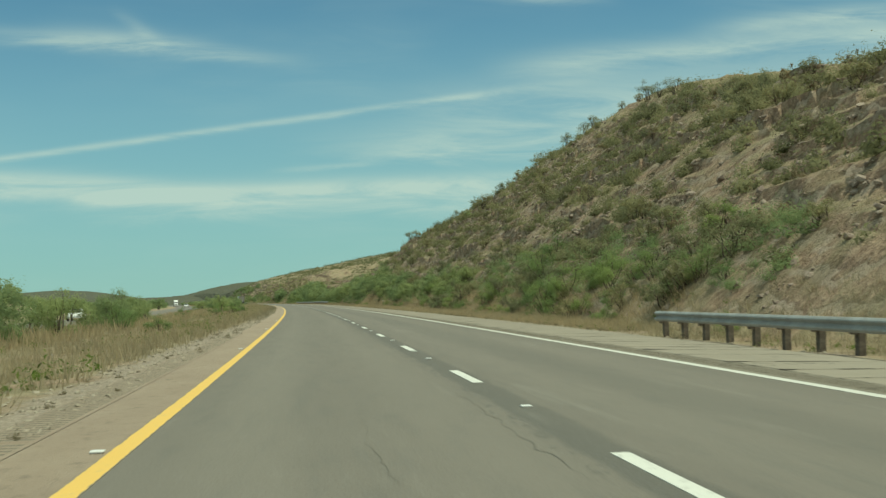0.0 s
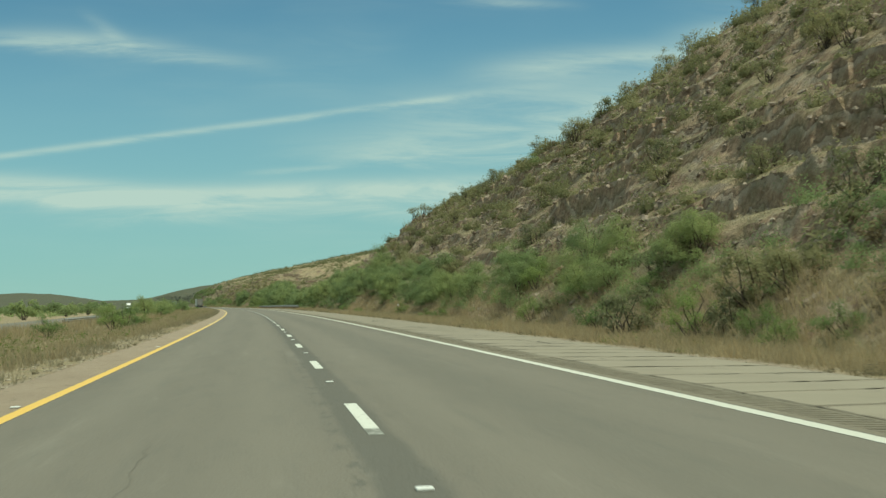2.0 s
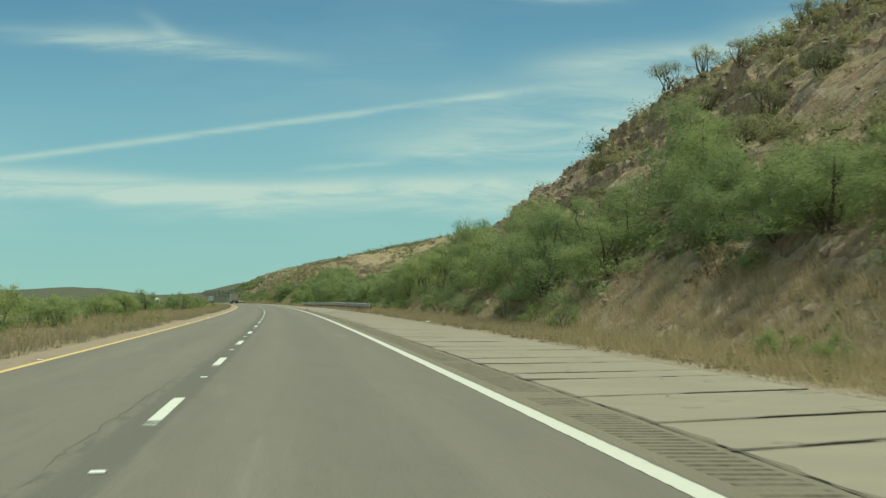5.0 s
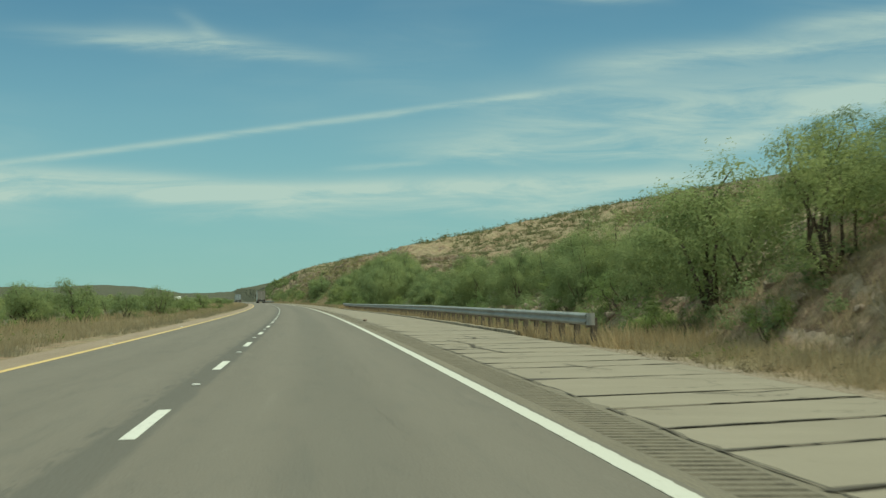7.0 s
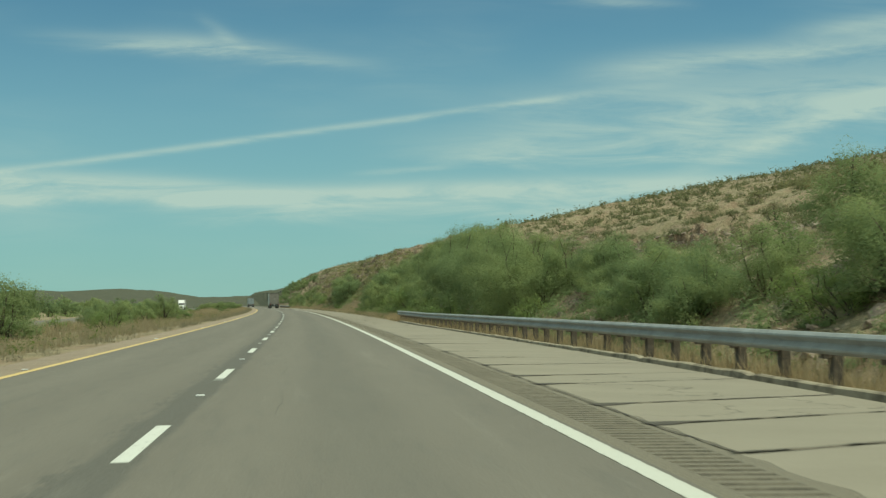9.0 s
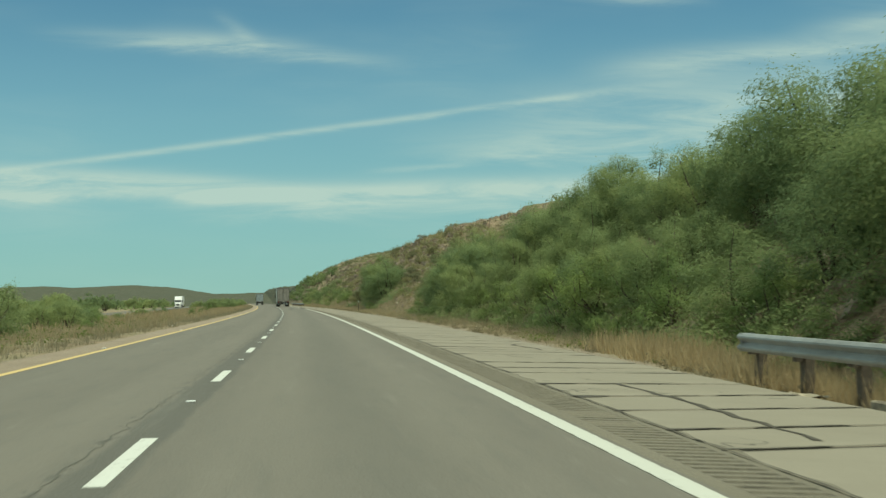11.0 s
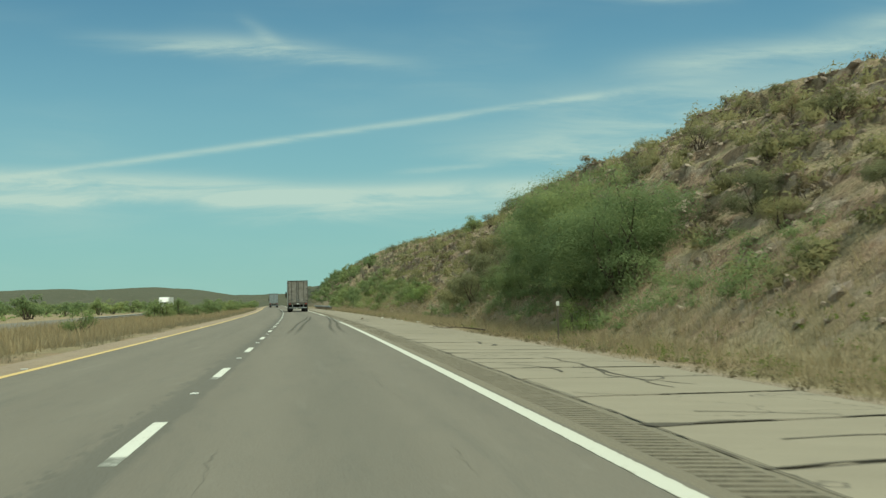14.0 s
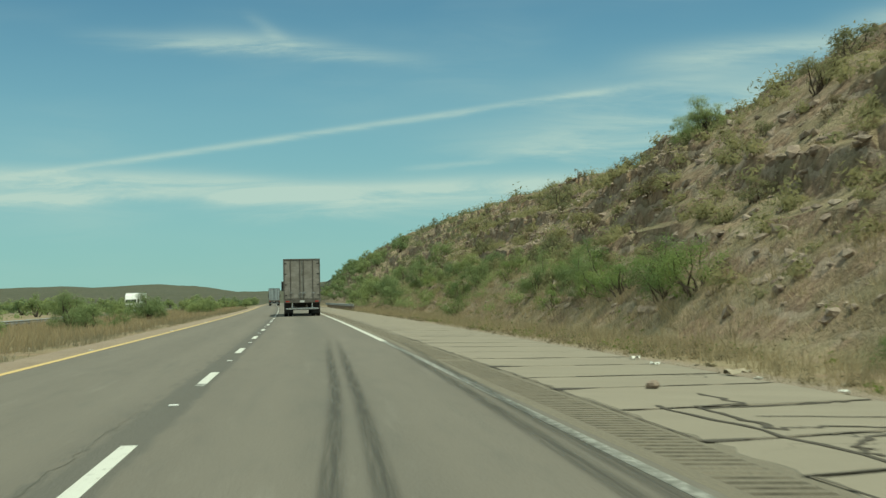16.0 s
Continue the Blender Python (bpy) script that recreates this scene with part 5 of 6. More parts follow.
S, D = sprinkle(16000, 30, 700, 11.8, 32.0, 0.44, 11, 5.0)
stones("rubble", "broken reddish-grey rock on the cut bank", S, D, 0.05 + 0.27 * rng.uniform(0, 1, len(S)) ** 2.4)
S, D = sprinkle(90000, 35, 700, 12.0, 32.0, 0.36, 14, 6.0)
steep = (height(S, D + 0.15) - height(S, D - 0.15)) > 0.5
S, D = S[steep][:7000], D[steep][:7000]
stones("ledge_rubble", "broken pale and brown stones jutting from the ledges", S, D, 0.05 + 0.15 * rng.uniform(0, 1, len(S)) ** 2, sink=0.2)
S, D = sprinkle(60, 12, 130, -5.5, -4.5)
scrub("brown_weeds", "small dry weeds on the gravel shoulder", S, D, rng.uniform(0.06, 0.2, len(S)), 60, 0.03, DRYLEAF)
S, D = sprinkle(2600, 8, 130, -5.9, -3.9)
stones("gravel", "small loose grey and tan pebbles on the dusty shoulder", S, D, rng.uniform(0.012, 0.045, len(S)), 0.2, PEBBLE)
S, D = sprinkle(1500, 0, 700, -7.5, -5.2)
stones("gravel", "loose grey stones along the shoulder", S, D, 0.012 + 0.06 * rng.uniform(0, 1, len(S)) ** 3, mat=PEBBLE)
S, D = sprinkle(900, 20, 700, 8.1, 9.0)
stones("gravel", "loose pale stones along the shoulder's edge", S, D, rng.uniform(0.02, 0.06, len(S)), mat=PEBBLE)

# larger blocks that break out of the bank
BLOCKS = []
for i in range(6):
    bm = bmesh.new()
    bmesh.ops.create_cube(bm, size=1)
    bmesh.ops.subdivide_edges(bm, edges=bm.edges[:], cuts=2, use_grid_fill=True)
    r = random.Random(50 + i)
    for v in bm.verts:
        v.co = Vector((v.co.x * r.uniform(0.85, 1.15), v.co.y * r.uniform(0.85, 1.15), v.co.z * r.uniform(0.75, 1.2)))
        v.co += Vector((r.uniform(-1, 1), r.uniform(-1, 1), r.uniform(-1, 1))) * 0.13
    me = bpy.data.meshes.new("rock_outcrop")
    bm.to_mesh(me)
    bm.free()
    me.materials.append(ROCK)
    BLOCKS.append(me)
for i in range(70):
    s, d = random.uniform(35, 690), random.uniform(12.5, 30.0)
    if 285 < s < 470 or float(rough(np.array(s / 11.0), np.array(d / 7.0), 33, 3)) < 0.46:
        continue
    ob = tagged(new("rock_outcrop", random.choice(BLOCKS)), "jagged reddish-grey rock ledge breaking out of the bank", "rock", "rock ledges")
    k = random.uniform(0.22, 0.5)
    ob.matrix_basis = at(s, d, float(height(s, d)) - 0.35 * k, random.uniform(-25, 25)) @ pose(0, 0, 0, random.uniform(-14, 4), random.uniform(-30, -5), 0) @ Matrix.Diagonal((k * 1.2, k * 3.0, k * 0.55, 1))

# ---- vehicles ----
def dirty(name, colour, grime, lo=0.35, hi=0.7, rough_=0.55, metal=0.0, scale=1.3):
    def build(n, place):
        a = n.noise(n.scaled(place, 1, 1, 2.2), scale, 6.0, 0.65)
        b = n.noise(n.scaled(place, 9, 9, 1.0), 1.0, 4.0, 0.6)
        col = n.mix(n.ramp(a, lo, hi), colour, grime)
        return n.mix(n.math("MULTIPLY", n.ramp(b, 0.45, 0.75), 0.5), col, grime)
    return material(name, build, rough_, metal)


TRAILER_WHITE = dirty("grimy_white_trailer_skin", (0.62, 0.62, 0.59), (0.30, 0.29, 0.265))
DOOR_GREY = dirty("grimy_trailer_doors", (0.33, 0.312, 0.285), (0.20, 0.185, 0.162), 0.3, 0.7)
DARK_TRIM = dirty("dark_grimy_trim", (0.15, 0.14, 0.125), (0.09, 0.082, 0.07), 0.35, 0.7)
CLEAN_WHITE = dirty("white_truck_paint", (0.80, 0.80, 0.79), (0.66, 0.65, 0.62), 0.5, 0.9, 0.3)
BLUE_GREY = dirty("blue_grey_truck_paint", (0.34, 0.40, 0.43), (0.28, 0.3, 0.3), 0.4, 0.8, 0.4)
CHASSIS = dirty("black_chassis_steel", (0.025, 0.025, 0.025), (0.07, 0.064, 0.055), 0.35, 0.7, 0.7)
TYRE = dirty("black_tyre_rubber", (0.022, 0.022, 0.022), (0.06, 0.055, 0.048), 0.4, 0.8, 0.85)
RIM = dirty("dull_steel_rim", (0.36, 0.36, 0.36), (0.14, 0.13, 0.12), 0.4, 0.75, 0.45, 0.6)
CHROME = dirty("scuffed_chrome", (0.55, 0.56, 0.57), (0.3, 0.3, 0.29), 0.4, 0.8, 0.25, 0.9)
GLASS = dirty("dark_tinted_glass", (0.02, 0.025, 0.028), (0.05, 0.05, 0.05), 0.5, 0.9, 0.08)
RED_LENS = dirty("red_lamp_lens", (0.42, 0.03, 0.02), (0.2, 0.03, 0.025), 0.5, 0.9, 0.25)
CLEAR_LENS = dirty("clear_lamp_lens", (0.7, 0.7, 0.68), (0.5, 0.5, 0.48), 0.5, 0.9, 0.15)
PLATE = dirty("pale_plate", (0.62, 0.63, 0.62), (0.45, 0.45, 0.43), 0.4, 0.8, 0.5)


def wheel(parent, x, y, r=0.51, w=0.27, dual=False):
    """One wheel: tyre with a rim in it."""
    for k in ((-0.16, 0.16) if dual else (0,)):
        bm = bmesh.new()
        prof = [(r * 0.60, -w / 2), (r * 0.94, -w / 2), (r, -w * 0.36), (r, w * 0.36), (r * 0.94, w / 2), (r * 0.60, w / 2)]
        n = 20
        rings = [[bm.verts.new((b, math.cos(2 * math.pi * i / n) * a, math.sin(2 * math.pi * i / n) * a)) for i in range(n)] for a, b in prof]
        for j in range(len(prof) - 1):
            for i in range(n):
                bm.faces.new((rings[j][i], rings[j][(i + 1) % n], rings[j + 1][(i + 1) % n], rings[j + 1][i]))
        t = part("tyre", bm, TYRE, parent)
        t.matrix_basis = pose(x + k, y, r)
        bm = bmesh.new()
        tube(bm, (-w * 0.34, 0, 0), (w * 0.34, 0, 0), r * 0.6, n=18)
        tube(bm, (-w * 0.47, 0, 0), (w * 0.47, 0, 0), r * 0.22, n=12)
        rim = part("rim", bm, RIM, t)
    return t


def trailer_parts(thing, y0, skin, door, long=14.2):
    """A box trailer whose rear doors are at y0, ahead along y."""
    w, lo, hi = 1.295, 1.15, 4.06
    part("trailer_body", boxes((-w, w, y0 + 0.06, y0 + long, lo, hi), bevel=0.03), skin, thing, "grimy white trailer box")
    for k in (-1, 1):
        x0, x1 = sorted((k * 0.03, k * (w - 0.10)))
        leaf = part("rear_door", boxes((x0, x1, y0 + 0.0, y0 + 0.055, lo + 0.12, hi - 0.12), bevel=0.008), door, thing, "weathered grey rear door")
        for x in (k * 0.13, k * 0.78):
            bm = bmesh.new()
            tube(bm, (x, y0 - 0.035, lo + 0.05), (x, y0 - 0.035, hi - 0.05), 0.026, n=8)
            part("lock_rod", bm, DARK_TRIM, leaf)
            part("handle", boxes((x - 0.10, x + 0.16, y0 - 0.06, y0 - 0.03, 1.62, 1.67), bevel=0.008), CHROME, leaf)
        for z in (1.45, 2.2, 2.95, 3.7):
            part("hinge", boxes((min(k * (w - 0.24), k * (w - 0.06)), max(k * (w - 0.24), k * (w - 0.06)), y0 - 0.02, y0 + 0.01, z, z + 0.07), bevel=0.006), CHASSIS, leaf)
        part("corner_post", boxes((min(k * w, k * (w - 0.09)), max(k * w, k * (w - 0.09)), y0 - 0.02, y0 + 0.10, lo - 0.02, hi), bevel=0.01), DARK_TRIM, thing)
        part("mud_flap", boxes((k * 0.93 - 0.30, k * 0.93 + 0.30, y0 + 0.42, y0 + 0.44, 0.22, 1.0), bevel=0.004), TYRE, thing)
        part("tail_lamp", boxes((k * 1.02 - 0.13, k * 1.02 + 0.13, y0 - 0.035, y0 - 0.005, 1.0, 1.09), bevel=0.012), RED_LENS, thing)
    part("door_header", boxes((-w + 0.09, w - 0.09, y0 - 0.02, y0 + 0.10, hi - 0.11, hi), bevel=0.01), DARK_TRIM, thing)
    part("door_sill", boxes((-w, w, y0 - 0.03, y0 + 0.30, lo - 0.2, lo + 0.10), bevel=0.015), DARK_TRIM, thing)
    part("rear_bumper", boxes((-1.15, 1.15, y0 - 0.02, y0 + 0.09, 0.48, 0.60), (-0.75, -0.66, y0, y0 + 0.08, 0.56, 1.0), (0.66, 0.75, y0, y0 + 0.08, 0.56, 1.0), bevel=0.01), CHROME, thing, "dull steel rear bumper")
    part("number_plate", boxes((-0.16, 0.16, y0 - 0.045, y0 - 0.031, 0.98, 1.12), bevel=0.003), PLATE, thing)
    part("underframe", boxes((-0.55, -0.40, y0 + 0.3, y0 + long - 0.5, 0.85, 1.15), (0.40, 0.55, y0 + 0.3, y0 + long - 0.5, 0.85, 1.15), bevel=0.01), CHASSIS, thing)
    part("side_skirt", boxes((-w + 0.02, -w + 0.05, y0 + 4.2, y0 + 10.5, 0.55, 1.15), (w - 0.05, w - 0.02, y0 + 4.2, y0 + 10.5, 0.55, 1.15), bevel=0.006), skin, thing)
    for y in (1.25, 2.5):
        bm = bmesh.new()
        tube(bm, (-1.1, y0 + y, 0.51), (1.1, y0 + y, 0.51), 0.07, n=10)
        part("axle", bm, CHASSIS, thing)
        for k in (-1, 1):
            wheel(thing, k * 0.98, y0 + y, dual=True)


def tractor_parts(thing, y0, colour):
    """A sleeper tractor whose back is at y0 and whose nose is ahead along y."""
    bm = bmesh.new()
    prof = [(y0 + 1.5, 1.0), (y0 + 1.5, 3.95), (y0 + 2.2, 4.0), (y0 + 3.6, 3.55), (y0 + 4.15, 2.75), (y0 + 4.45, 1.95), (y0 + 4.45, 1.0)]
    sides = [[bm.verts.new((x, y, z)) for y, z in prof] for x in (-1.22, 1.22)]
    n = len(prof)
    for i in range(n):
        bm.faces.new((sides[0][i], sides[0][(i + 1) % n], sides[1][(i + 1) % n], sides[1][i]))
    bm.faces.new(sides[0][::-1])
    bm.faces.new(sides[1])
    bmesh.ops.recalc_face_normals(bm, faces=bm.faces[:])
    bmesh.ops.bevel(bm, geom=bm.edges[:], offset=0.09, segments=2, affect="EDGES", profile=0.6)
    part("cab", bm, colour, thing)
    bm = bmesh.new()
    prof = [(y0 + 4.4, 0.95), (y0 + 4.4, 1.98), (y0 + 6.0, 1.75), (y0 + 6.35, 1.45), (y0 + 6.42, 0.8), (y0 + 6.0, 0.7)]
    sides = [[bm.verts.new((x * (0.86 if i in (2, 3, 4) else 1.0), y, z)) for i, (y, z) in enumerate(prof)] for x in (-1.0, 1.0)]
    n = len(prof)
    for i in range(n):
        bm.faces.new((sides[0][i], sides[0][(i + 1) % n], sides[1][(i + 1) % n], sides[1][i]))
    bm.faces.new(sides[0][::-1])
    bm.faces.new(sides[1])
    bmesh.ops.recalc_face_normals(bm, faces=bm.faces[:])
    bmesh.ops.bevel(bm, geom=bm.edges[:], offset=0.07, segments=2, affect="EDGES", profile=0.6)
    part("hood", bm, colour, thing)
    part("grille", boxes((-0.5, 0.5, y0 + 6.36, y0 + 6.45, 0.82, 1.42), bevel=0.02), CHASSIS, thing)
    part("front_bumper", boxes((-1.18, 1.18, y0 + 6.1, y0 + 6.55, 0.38, 0.76), bevel=0.05), colour, thing)
    glass = boxes((-1.05, -0.02, -0.012, 0.012, -0.36, 0.36), (0.02, 1.05, -0.012, 0.012, -0.36, 0.36), bevel=0.008)
    part("windscreen", glass, GLASS, thing).matrix_basis = pose(0, y0 + 4.36, 2.38, 20.5)
    for k in (-1, 1):
        part("side_window", boxes((k * 1.225 - 0.008, k * 1.225 + 0.008, y0 + 3.0, y0 + 3.95, 2.15, 2.85), bevel=0.006), GLASS, thing)
        part("headlamp", boxes((k * 0.78 - 0.15, k * 0.78 + 0.15, y0 + 6.28, y0 + 6.43, 1.0, 1.25), bevel=0.03), CLEAR_LENS, thing)
        mirror = part("mirror", boxes((k * 1.42 - 0.10, k * 1.42 + 0.10, y0 + 4.02, y0 + 4.14, 1.95, 2.75), bevel=0.03), CHASSIS, thing)
        bm = bmesh.new()
        tube(bm, (k * 1.2, y0 + 4.1, 2.65), (k * 1.4, y0 + 4.08, 2.65), 0.02, n=8)
        part("mirror_arm", bm, CHROME, mirror)
        bm = bmesh.new()
        tube(bm, (k * 0.95, y0 + 1.7, 0.72), (k * 0.95, y0 + 3.3, 0.72), 0.32, n=18)
        part("fuel_tank", bm, CHROME, thing)
        bm = bmesh.new()
        tube(bm, (k * 0.98, y0 + 1.35, 1.0), (k * 0.98, y0 + 1.35, 3.9), 0.07, n=12)
        part("exhaust_stack", bm, CHROME, thing)
        wheel(thing, k * 1.03, y0 + 5.35)
        wheel(thing, k * 0.98, y0 + 0.9, dual=True)
        wheel(thing, k * 0.98, y0 - 0.35, dual=True)
    part("chassis", boxes((-0.45, 0.45, y0 - 0.9, y0 + 5.9, 0.6, 0.95), bevel=0.02), CHASSIS, thing)


def lorry(s, d, z, turn, label, skin, door, cab, group="articulated lorries"):
    thing = tagged(new("articulated_lorry"), label, "truck", group)
    thing.matrix_basis = at(s, d, z, turn)
    trailer_parts(thing, 0.0, skin, door)
    tractor_parts(thing, 13.5, cab)
    return thing


lorry(666.5, 1.92, 0.004, 0, "articulated truck with a grimy grey-white box trailer in the lane", TRAILER_WHITE, DOOR_GREY, CLEAN_WHITE)
lorry(868.0, -0.6, 0.004, 0, "distant articulated truck with a blue-grey trailer on the road", BLUE_GREY, BLUE_GREY, BLUE_GREY)
lorry(850.0, -29.3, -0.656, 180, "white articulated truck on the opposite carriageway facing the median", CLEAN_WHITE, CLEAN_WHITE, CLEAN_WHITE)


def car(s, d, z, turn, label, body_mat):
    thing = tagged(new("car"), label, "car", "cars on the opposite carriageway")
    thing.matrix_basis = at(s, d, z, turn)
    bm = bmesh.new()
    prof = [(-2.25, 0.42), (-2.3, 0.85), (-1.75, 1.0), (-1.1, 1.42), (0.35, 1.45), (1.1, 0.98), (2.1, 0.82), (2.3, 0.6), (2.25, 0.35)]
    sides = [[bm.verts.new((x * (0.8 if zz > 1.2 else 1.0), y, zz)) for y, zz in prof] for x in (-0.9, 0.9)]
    n = len(prof)
    for i in range(n):
        bm.faces.new((sides[0][i], sides[0][(i + 1) % n], sides[1][(i + 1) % n], sides[1][i]))
    bm.faces.new(sides[0][::-1])
    bm.faces.new(sides[1])
    bmesh.ops.recalc_face_normals(bm, faces=bm.faces[:])
    bmesh.ops.bevel(bm, geom=bm.edges[:], offset=0.06, segments=2, affect="EDGES", profile=0.6)
    part("body", bm, body_mat, thing)
    part("windscreen", boxes((-0.68, 0.68, -0.012, 0.012, -0.36, 0.36), bevel=0.006), GLASS, thing).matrix_basis = pose(0, 0.74, 1.24, 58)
    part("rear_window", boxes((-0.66, 0.66, -0.012, 0.012, -0.3, 0.3), bevel=0.006), GLASS, thing).matrix_basis = pose(0, -1.45, 1.23, -57)
    for k in (-1, 1):
        part("side_window", boxes((-0.012, 0.012, -0.95, 0.55, -0.15, 0.15), bevel=0.006), GLASS, thing).matrix_basis = pose(k * 0.825, -0.2, 1.2, 0, -k * 21, 0)
        part("headlamp", boxes((k * 0.66 - 0.17, k * 0.66 + 0.17, 2.12, 2.29, 0.64, 0.78), bevel=0.03), CLEAR_LENS, thing)
        part("tail_lamp", boxes((k * 0.68 - 0.16, k * 0.68 + 0.16, -2.33, -2.25, 0.72, 0.88), bevel=0.02), RED_LENS, thing)
        for y in (-1.4, 1.4):
            wheel(thing, k * 0.82, y, 0.33, 0.21)


car(156, -29.0, -0.656, 180, "white saloon car on the opposite carriageway", CLEAN_WHITE)
car(204, -29.0, -0.656, 180, "white saloon car farther along the opposite carriageway", CLEAN_WHITE)
car(563, -29.0, -0.656, 180, "small white car far along the opposite carriageway", CLEAN_WHITE)

# ---- lane dashes, studs and concrete slabs ----
CYCLE = 10.0
DASH = boxes((-0.068, 0.068, -2.70, 0.0, 0.0, 0.0042))
DASH_MESH = bpy.data.meshes.new("lane_dash")
DASH.to_mesh(DASH_MESH)
DASH.free()
DASH_MESH.materials.append(WHITE_PAINT)
TAIL = boxes((-0.066, 0.066, -0.5, 0.0, 0.0, 0.0028))
TAIL_MESH = bpy.data.meshes.new("worn_dash_end")
TAIL.to_mesh(TAIL_MESH)
TAIL.free()
TAIL_MESH.materials.append(GHOST_PAINT)
STUD = boxes((-0.055, 0.055, -0.05, 0.05, 0.0, 0.018), bevel=0.012)
STUD_MESH = bpy.data.meshes.new("road_stud")
STUD.to_mesh(STUD_MESH)
STUD.free()
STUD_MESH.materials.append(PLASTIC_WHITE)
for i in range(-3, 95):
    s = 10.02 + i * CYCLE
    ob = part("lane_dash", DASH_MESH, None, road)
    ob.matrix_basis = at(s, 0.0, 0.0006)
    if random.random() < 0.6:
        ob = part("worn_dash_end", TAIL_MESH, None, road)
        ob.matrix_basis = at(s - 2.71, 0.0, 0.0006)
    if s < 760:
        ob = part("road_stud", STUD_MESH, None, road)
        ob.matrix_basis = at(s + 3.72, random.uniform(-0.03, 0.03), 0.0)
for i in range(40):
    ob = part("road_stud", STUD_MESH, None, road)
    ob.matrix_basis = at(11.3 + i * 20, LEFT - 0.18, 0.0)

# concrete slabs of uneven length with slanting joints
SLANT = 0.47
SLABS = {}


def slab_mesh(long, kind):
    """One slab: straight joints and outer edge, a ragged inner edge."""
    if (long, kind) not in SLABS:
        r = random.Random(int(long * 10) * 7 + kind)
        n = 7
        rim = [(r.uniform(4.47, 4.60), long * k / (n - 1)) for k in range(n)]
        rim = rim + [(7.995, long), (7.995, 0.0)]
        bm = bmesh.new()
        rings = [[bm.verts.new((d - 6.5 + inset * (1 if d < 7 else -1), y + SLANT * (d - 4.5) + inset * (1 if y < 0.01 else -1 if y > long - 0.01 else 0), z)) for d, y in rim]
                 for z, inset in ((-0.10, 0.0), (-0.010, 0.0), (0.0, 0.011))]
        for lo, hi in zip(rings, rings[1:]):
            for k in range(len(rim)):
                bm.faces.new((lo[k - 1], lo[k], hi[k], hi[k - 1]))
        bm.faces.new(rings[-1])
        bmesh.ops.recalc_face_normals(bm, faces=bm.faces[:])
        me = bpy.data.meshes.new("slab")
        bm.to_mesh(me)
        bm.free()
        me.materials.append(SLAB)
        SLABS[long, kind] = me
    return SLABS[long, kind]


FIXED = [105.3, 107.2, 110.7, 112.5, 193.9, 195.9, 198.8, 201.7, 203.1, 205.8, 299.6, 302.8, 305.6, 309.2, 425.7, 427.2, 428.5, 430.0, 432.7, 435.2, 443.2, 447.7, 453.3, 456.5, 482.3, 483.7, 486.9, 552.2, 555.0, 557.2, 558.6, 561.6, 563.1, 565.7]
JOINTS = [5.0]
while JOINTS[-1] < 770:
    s = JOINTS[-1]
    step = random.uniform(3.4, 5.6) if 440 < s < 458 else random.choice((1.5, 1.9, 2.2, 2.7, 2.9, 3.4))
    ahead = [f for f in FIXED if f > s + 0.1]
    if ahead and (min(abs(s - f) for f in FIXED) < 0.01 or s + step + 1.4 > ahead[0]):
        step = ahead[0] - s if ahead[0] - s < 7 else step
    JOINTS.append(s + step)
for s, e in zip(JOINTS, JOINTS[1:]):
    ob = part("slab", slab_mesh(round(math.floor((e - s - 0.03) * 10) / 10, 1), random.randrange(2)), None, under_slabs)
    tilt = math.degrees(math.atan(float(np.interp(s, FALL[:, 0], FALL[:, 1]))))
    ob.matrix_basis = at(s, 6.5, float(fall(s, 6.5)) + random.uniform(-0.002, 0.002)) @ pose(0, 0, 0, random.uniform(-0.03, 0.03), tilt + random.uniform(-0.04, 0.04), 0)


# dark sealed cracks that wander over the slabs
def crack(s, d, steps, way):
    pts = [(s, d)]
    for _ in range(steps):
        way += random.uniform(-0.3, 0.3)
        s, d = s + math.cos(way) * random.uniform(0.25, 0.6), d + math.sin(way) * random.uniform(0.25, 0.6)
        if not 4.65 < d < 7.9:
            break
        pts.append((s, d))
    return np.array(pts)


LONG = []


def seal(*points):
    """One long wandering crack that has been filled with tar."""
    LONG.append(points)


seal((111.4, 6.4), (109.9, 6.7), (108.2, 6.7), (108.2, 7.4))
seal((132.6, 6.1), (130.6, 5.5), (131.8, 6.2), (130.3, 6.2), (128.9, 6.2), (128.1, 6.8))
seal((153.7, 6.4), (152.7, 6.7), (151.5, 6.05), (149.0, 5.85), (146.4, 5.6), (144.8, 5.6))
seal((141.5, 5.5), (141.2, 5.7), (140.6, 5.6), (140.3, 6.2))
seal((293.2, 4.8), (293.0, 6.2), (291.7, 6.3), (290.2, 6.1))
seal((289.2, 5.2), (287.8, 5.4), (286.6, 5.5), (285.2, 5.4), (284.5, 5.25), (283.9, 5.4), (282.0, 5.5))
seal((284.1, 4.65), (284.5, 5.25), (284.9, 5.6))
seal((416.7, 5.7), (413.1, 5.75), (409.5, 5.65))
seal((404.5, 5.7), (403.2, 5.8), (401.7, 5.7))
seal((397.7, 7.05), (397.0, 7.2), (395.8, 7.0), (396.1, 7.9))
seal((434.4, 7.4), (432.9, 7.0), (431.8, 7.1), (430.9, 7.25), (429.8, 7.2))
seal((533.4, 6.45), (529.7, 6.5), (526.7, 6.35), (525.4, 6.4))
seal((544.0, 6.4), (543.4, 6.55), (541.8, 6.25), (541.6, 6.7), (540.2, 6.4), (540.6, 7.5))
seal((592.4, 5.05), (589.5, 5.3), (586.1, 5.4), (583.9, 5.5), (581.6, 5.4))
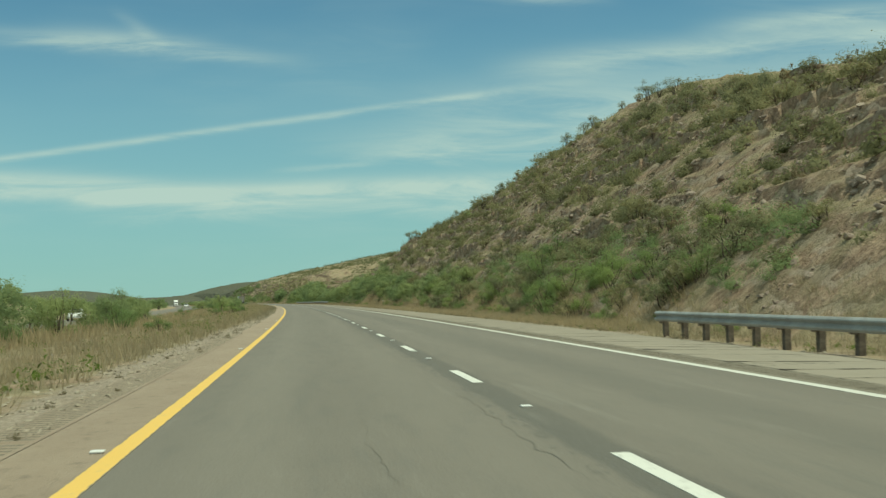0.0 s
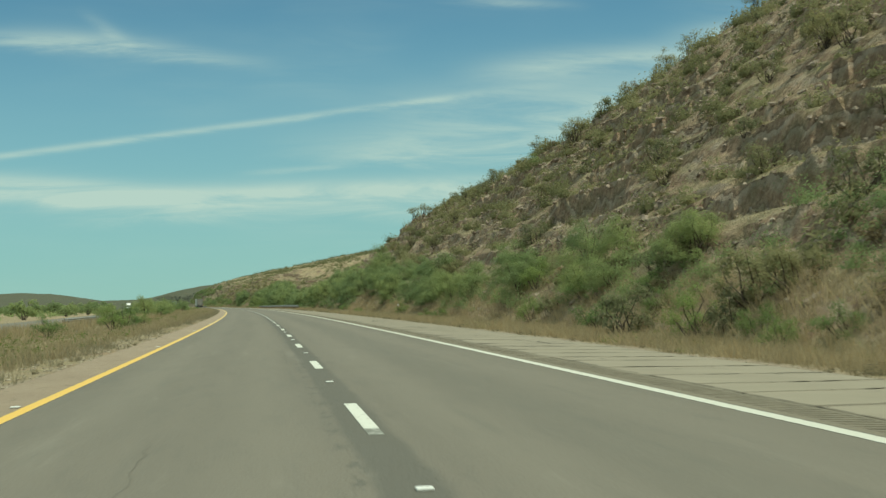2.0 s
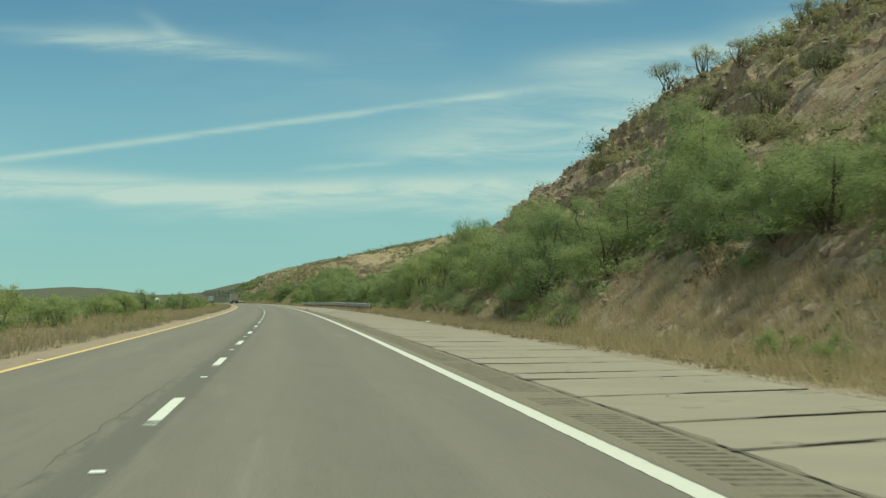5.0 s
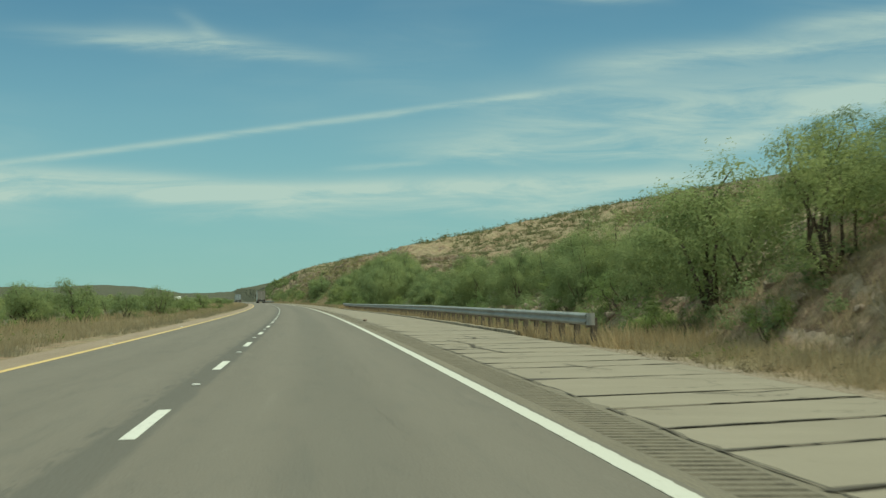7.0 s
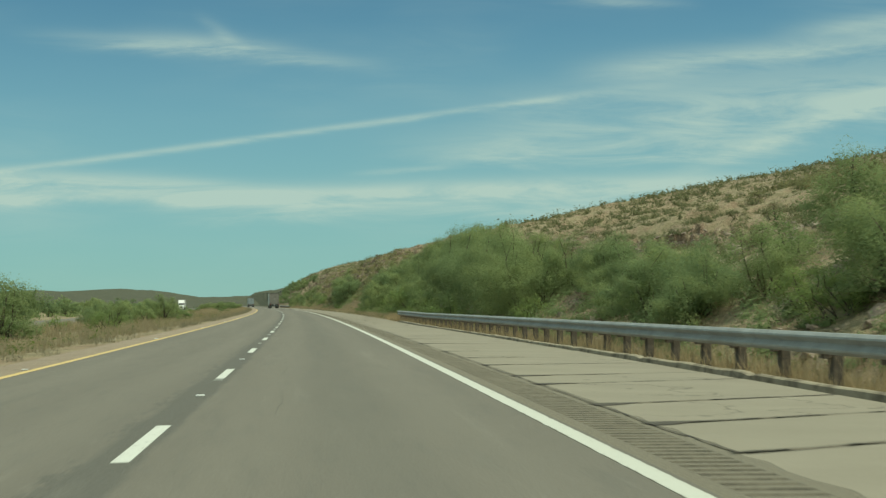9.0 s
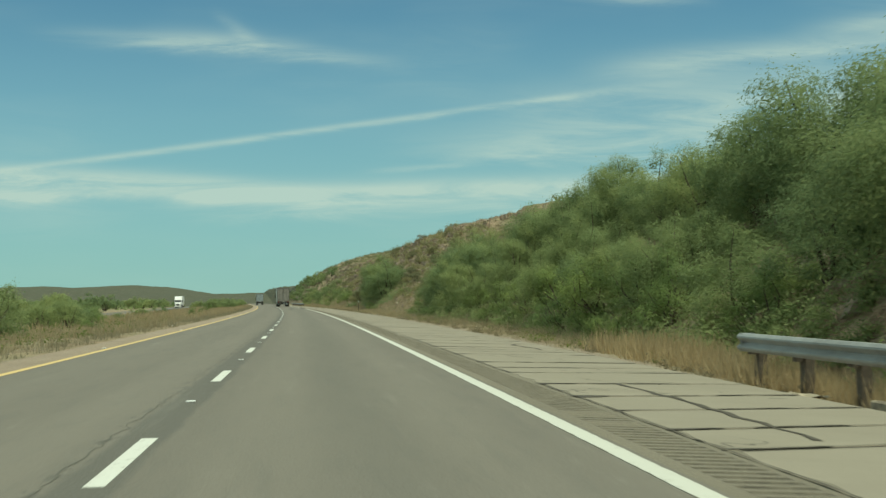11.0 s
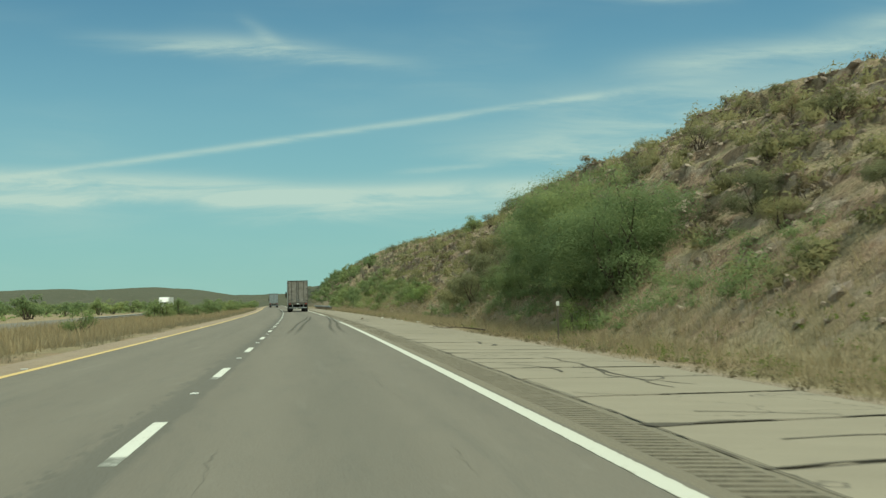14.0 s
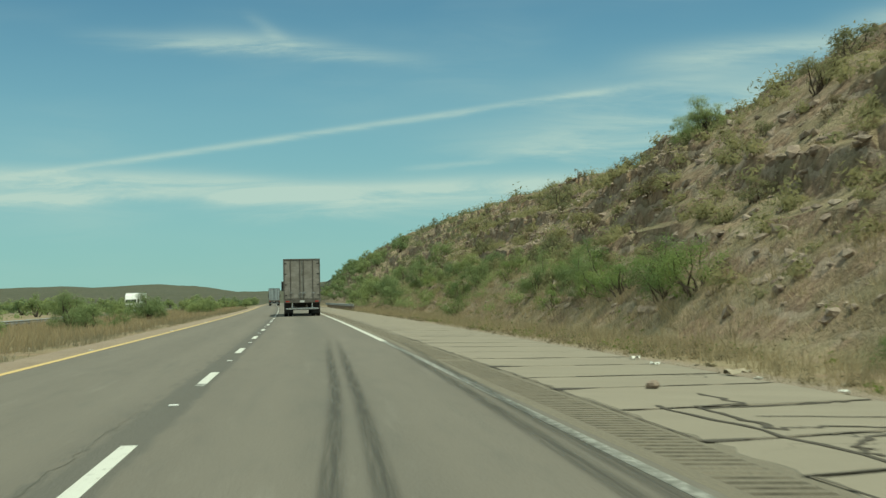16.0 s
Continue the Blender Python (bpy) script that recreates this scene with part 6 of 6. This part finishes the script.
seal((594.2, 6.1), (592.8, 6.15), (592.4, 5.5), (591.1, 5.45), (590.1, 5.45), (590.4, 6.05), (590.2, 6.9))
seal((589.8, 6.4), (589.5, 5.95), (588.9, 5.6), (588.4, 5.45), (588.1, 5.7))
seal((592.1, 5.4), (592.7, 6.7), (593.2, 7.5))
co, faces = [], []


def tar(pts, wd):
    """A strip of tar along the points, wd wide to either side."""
    t = np.gradient(pts, axis=0)
    t /= np.linalg.norm(t, axis=1)[:, None] + 1e-6
    nrm = np.stack([-t[:, 1], t[:, 0]], -1) * np.broadcast_to(wd, len(pts))[:, None]
    n = len(co)
    for k, (p, q) in enumerate(zip(pts + nrm, pts - nrm)):
        for e in (p, q):
            x, y = on_road(e[0], e[1])
            co.append((float(x), float(y), 0.006 + float(fall(e[0], e[1]))))
        if k:
            faces.append((n + 2 * k - 2, n + 2 * k - 1, n + 2 * k + 1, n + 2 * k))


for i in range(60):
    s0 = random.choice((random.uniform(120, 160), random.uniform(270, 310), random.uniform(505, 530), random.uniform(60, 720)))
    pts = crack(s0, random.uniform(5.2, 7.7), random.randint(4, 10), random.choice((1.57, -1.57, 1.4, -1.7, 0.1, 3.1)))
    if len(pts) > 3:
        tar(pts, random.uniform(0.012, 0.026) * rng.uniform(0.5, 1.4, len(pts)))
for row in LONG:
    fine = np.array(row)
    t = np.linspace(0, len(fine) - 1, len(fine) * 5)
    pts = np.stack([np.interp(t, range(len(fine)), fine[:, k]) + rng.normal(scale=0.035, size=len(t)) for k in (0, 1)], -1)
    tar(pts, 0.038 * rng.uniform(0.5, 1.4, len(pts)))
# every joint is filled, with a spill of tar at many of the inner ends, and so is the ragged inner edge
for s, e in zip(JOINTS, JOINTS[1:]):
    d = np.linspace(4.46, 7.97, 26)
    spill = random.choice((0.0, 0.0, 0.03, 0.07, 0.13))
    wave = np.cumsum(rng.normal(scale=0.012, size=26))
    tar(np.stack([s - 0.02 + SLANT * (d - 4.5) + wave - wave.mean(), d], -1), 0.022 * rng.uniform(0.7, 1.25, 26) * (0.7 + 0.6 * rough(np.array([s]), np.array([0.0]), 17, 2)) + spill * np.exp(-((d - 4.6) / 0.28) ** 2))
    run = np.arange(s, e + 0.1, 0.22)
    if random.random() < 0.85 and len(run) > 3:
        tar(np.stack([run, 4.50 + 0.10 * (rough(run / 1.3, run * 0, 19, 2) - 0.5)], -1), rng.uniform(0.003, 0.017, len(run)))
cracks = part("crack_seal", mesh_of("crack_seal", np.array(co), np.array(faces), TAR), None, under_slabs, "dark tar-sealed cracks")
cracks["kind"] = "stuff"

# fine cracks in the lanes
co, faces, n = [], [], 0
for s0, long, d0 in [(8, 9, -1.55), (8, 9, -0.48), (44, 12, -0.45), (60, 30, -1.9), (92, 18, 1.7), (98, 9, -0.5), (99, 7, 0.42), (140, 20, -0.9), (182, 24, -0.40), (205, 22, 1.2),
                     (266, 14, 2.2), (272, 9, 2.45), (290, 25, -1.2), (330, 30, 1.0), (392, 12, -0.34), (405, 36, -0.32), (428, 14, 2.4), (470, 20, -0.8), (505, 20, 0.75),
                     (512, 18, 2.5), (540, 20, -0.6), (560, 34, -0.33), (600, 18, 2.7), (620, 25, -1.4)]:
    s, d = s0, d0
    pts = []
    while s < s0 + long:
        pts.append((s, d))
        s += random.uniform(0.10, 0.35)
        d = d0 + (0.14 if abs(d0 + 0.36) < 0.16 else 0.5) * (float(rough(np.array(s / 7.0), np.array(d0), 91, 2)) - 0.5) + random.gauss(0, 0.022)
    pts = np.array(pts)
    old = abs(d0 + 0.36) < 0.16
    wd = (0.010 if old else 0.006) * np.clip(rough(pts[:, 0] / 1.7, pts[:, 1], 77, 3) * 2.4 - (0.8 if old else 1.1), 0.01, 1) * np.clip(np.minimum(pts[:, 0] - s0, s0 + long - pts[:, 0]) / 3, 0.1, 1)
    for k, (p, h) in enumerate(zip(pts, wd)):
        for e in (p[1] - h, p[1] + h):
            x, y = on_road(p[0], e)
            co.append((float(x), float(y), 0.0022))
        if k:
            faces.append((n + 2 * k - 2, n + 2 * k - 1, n + 2 * k + 1, n + 2 * k))
    n += 2 * len(pts)
fine_cracks = part("crack", mesh_of("crack", np.array(co), np.array(faces), CRACK), None, road, "thin dark cracks along the lanes")
fine_cracks["kind"] = "stuff"
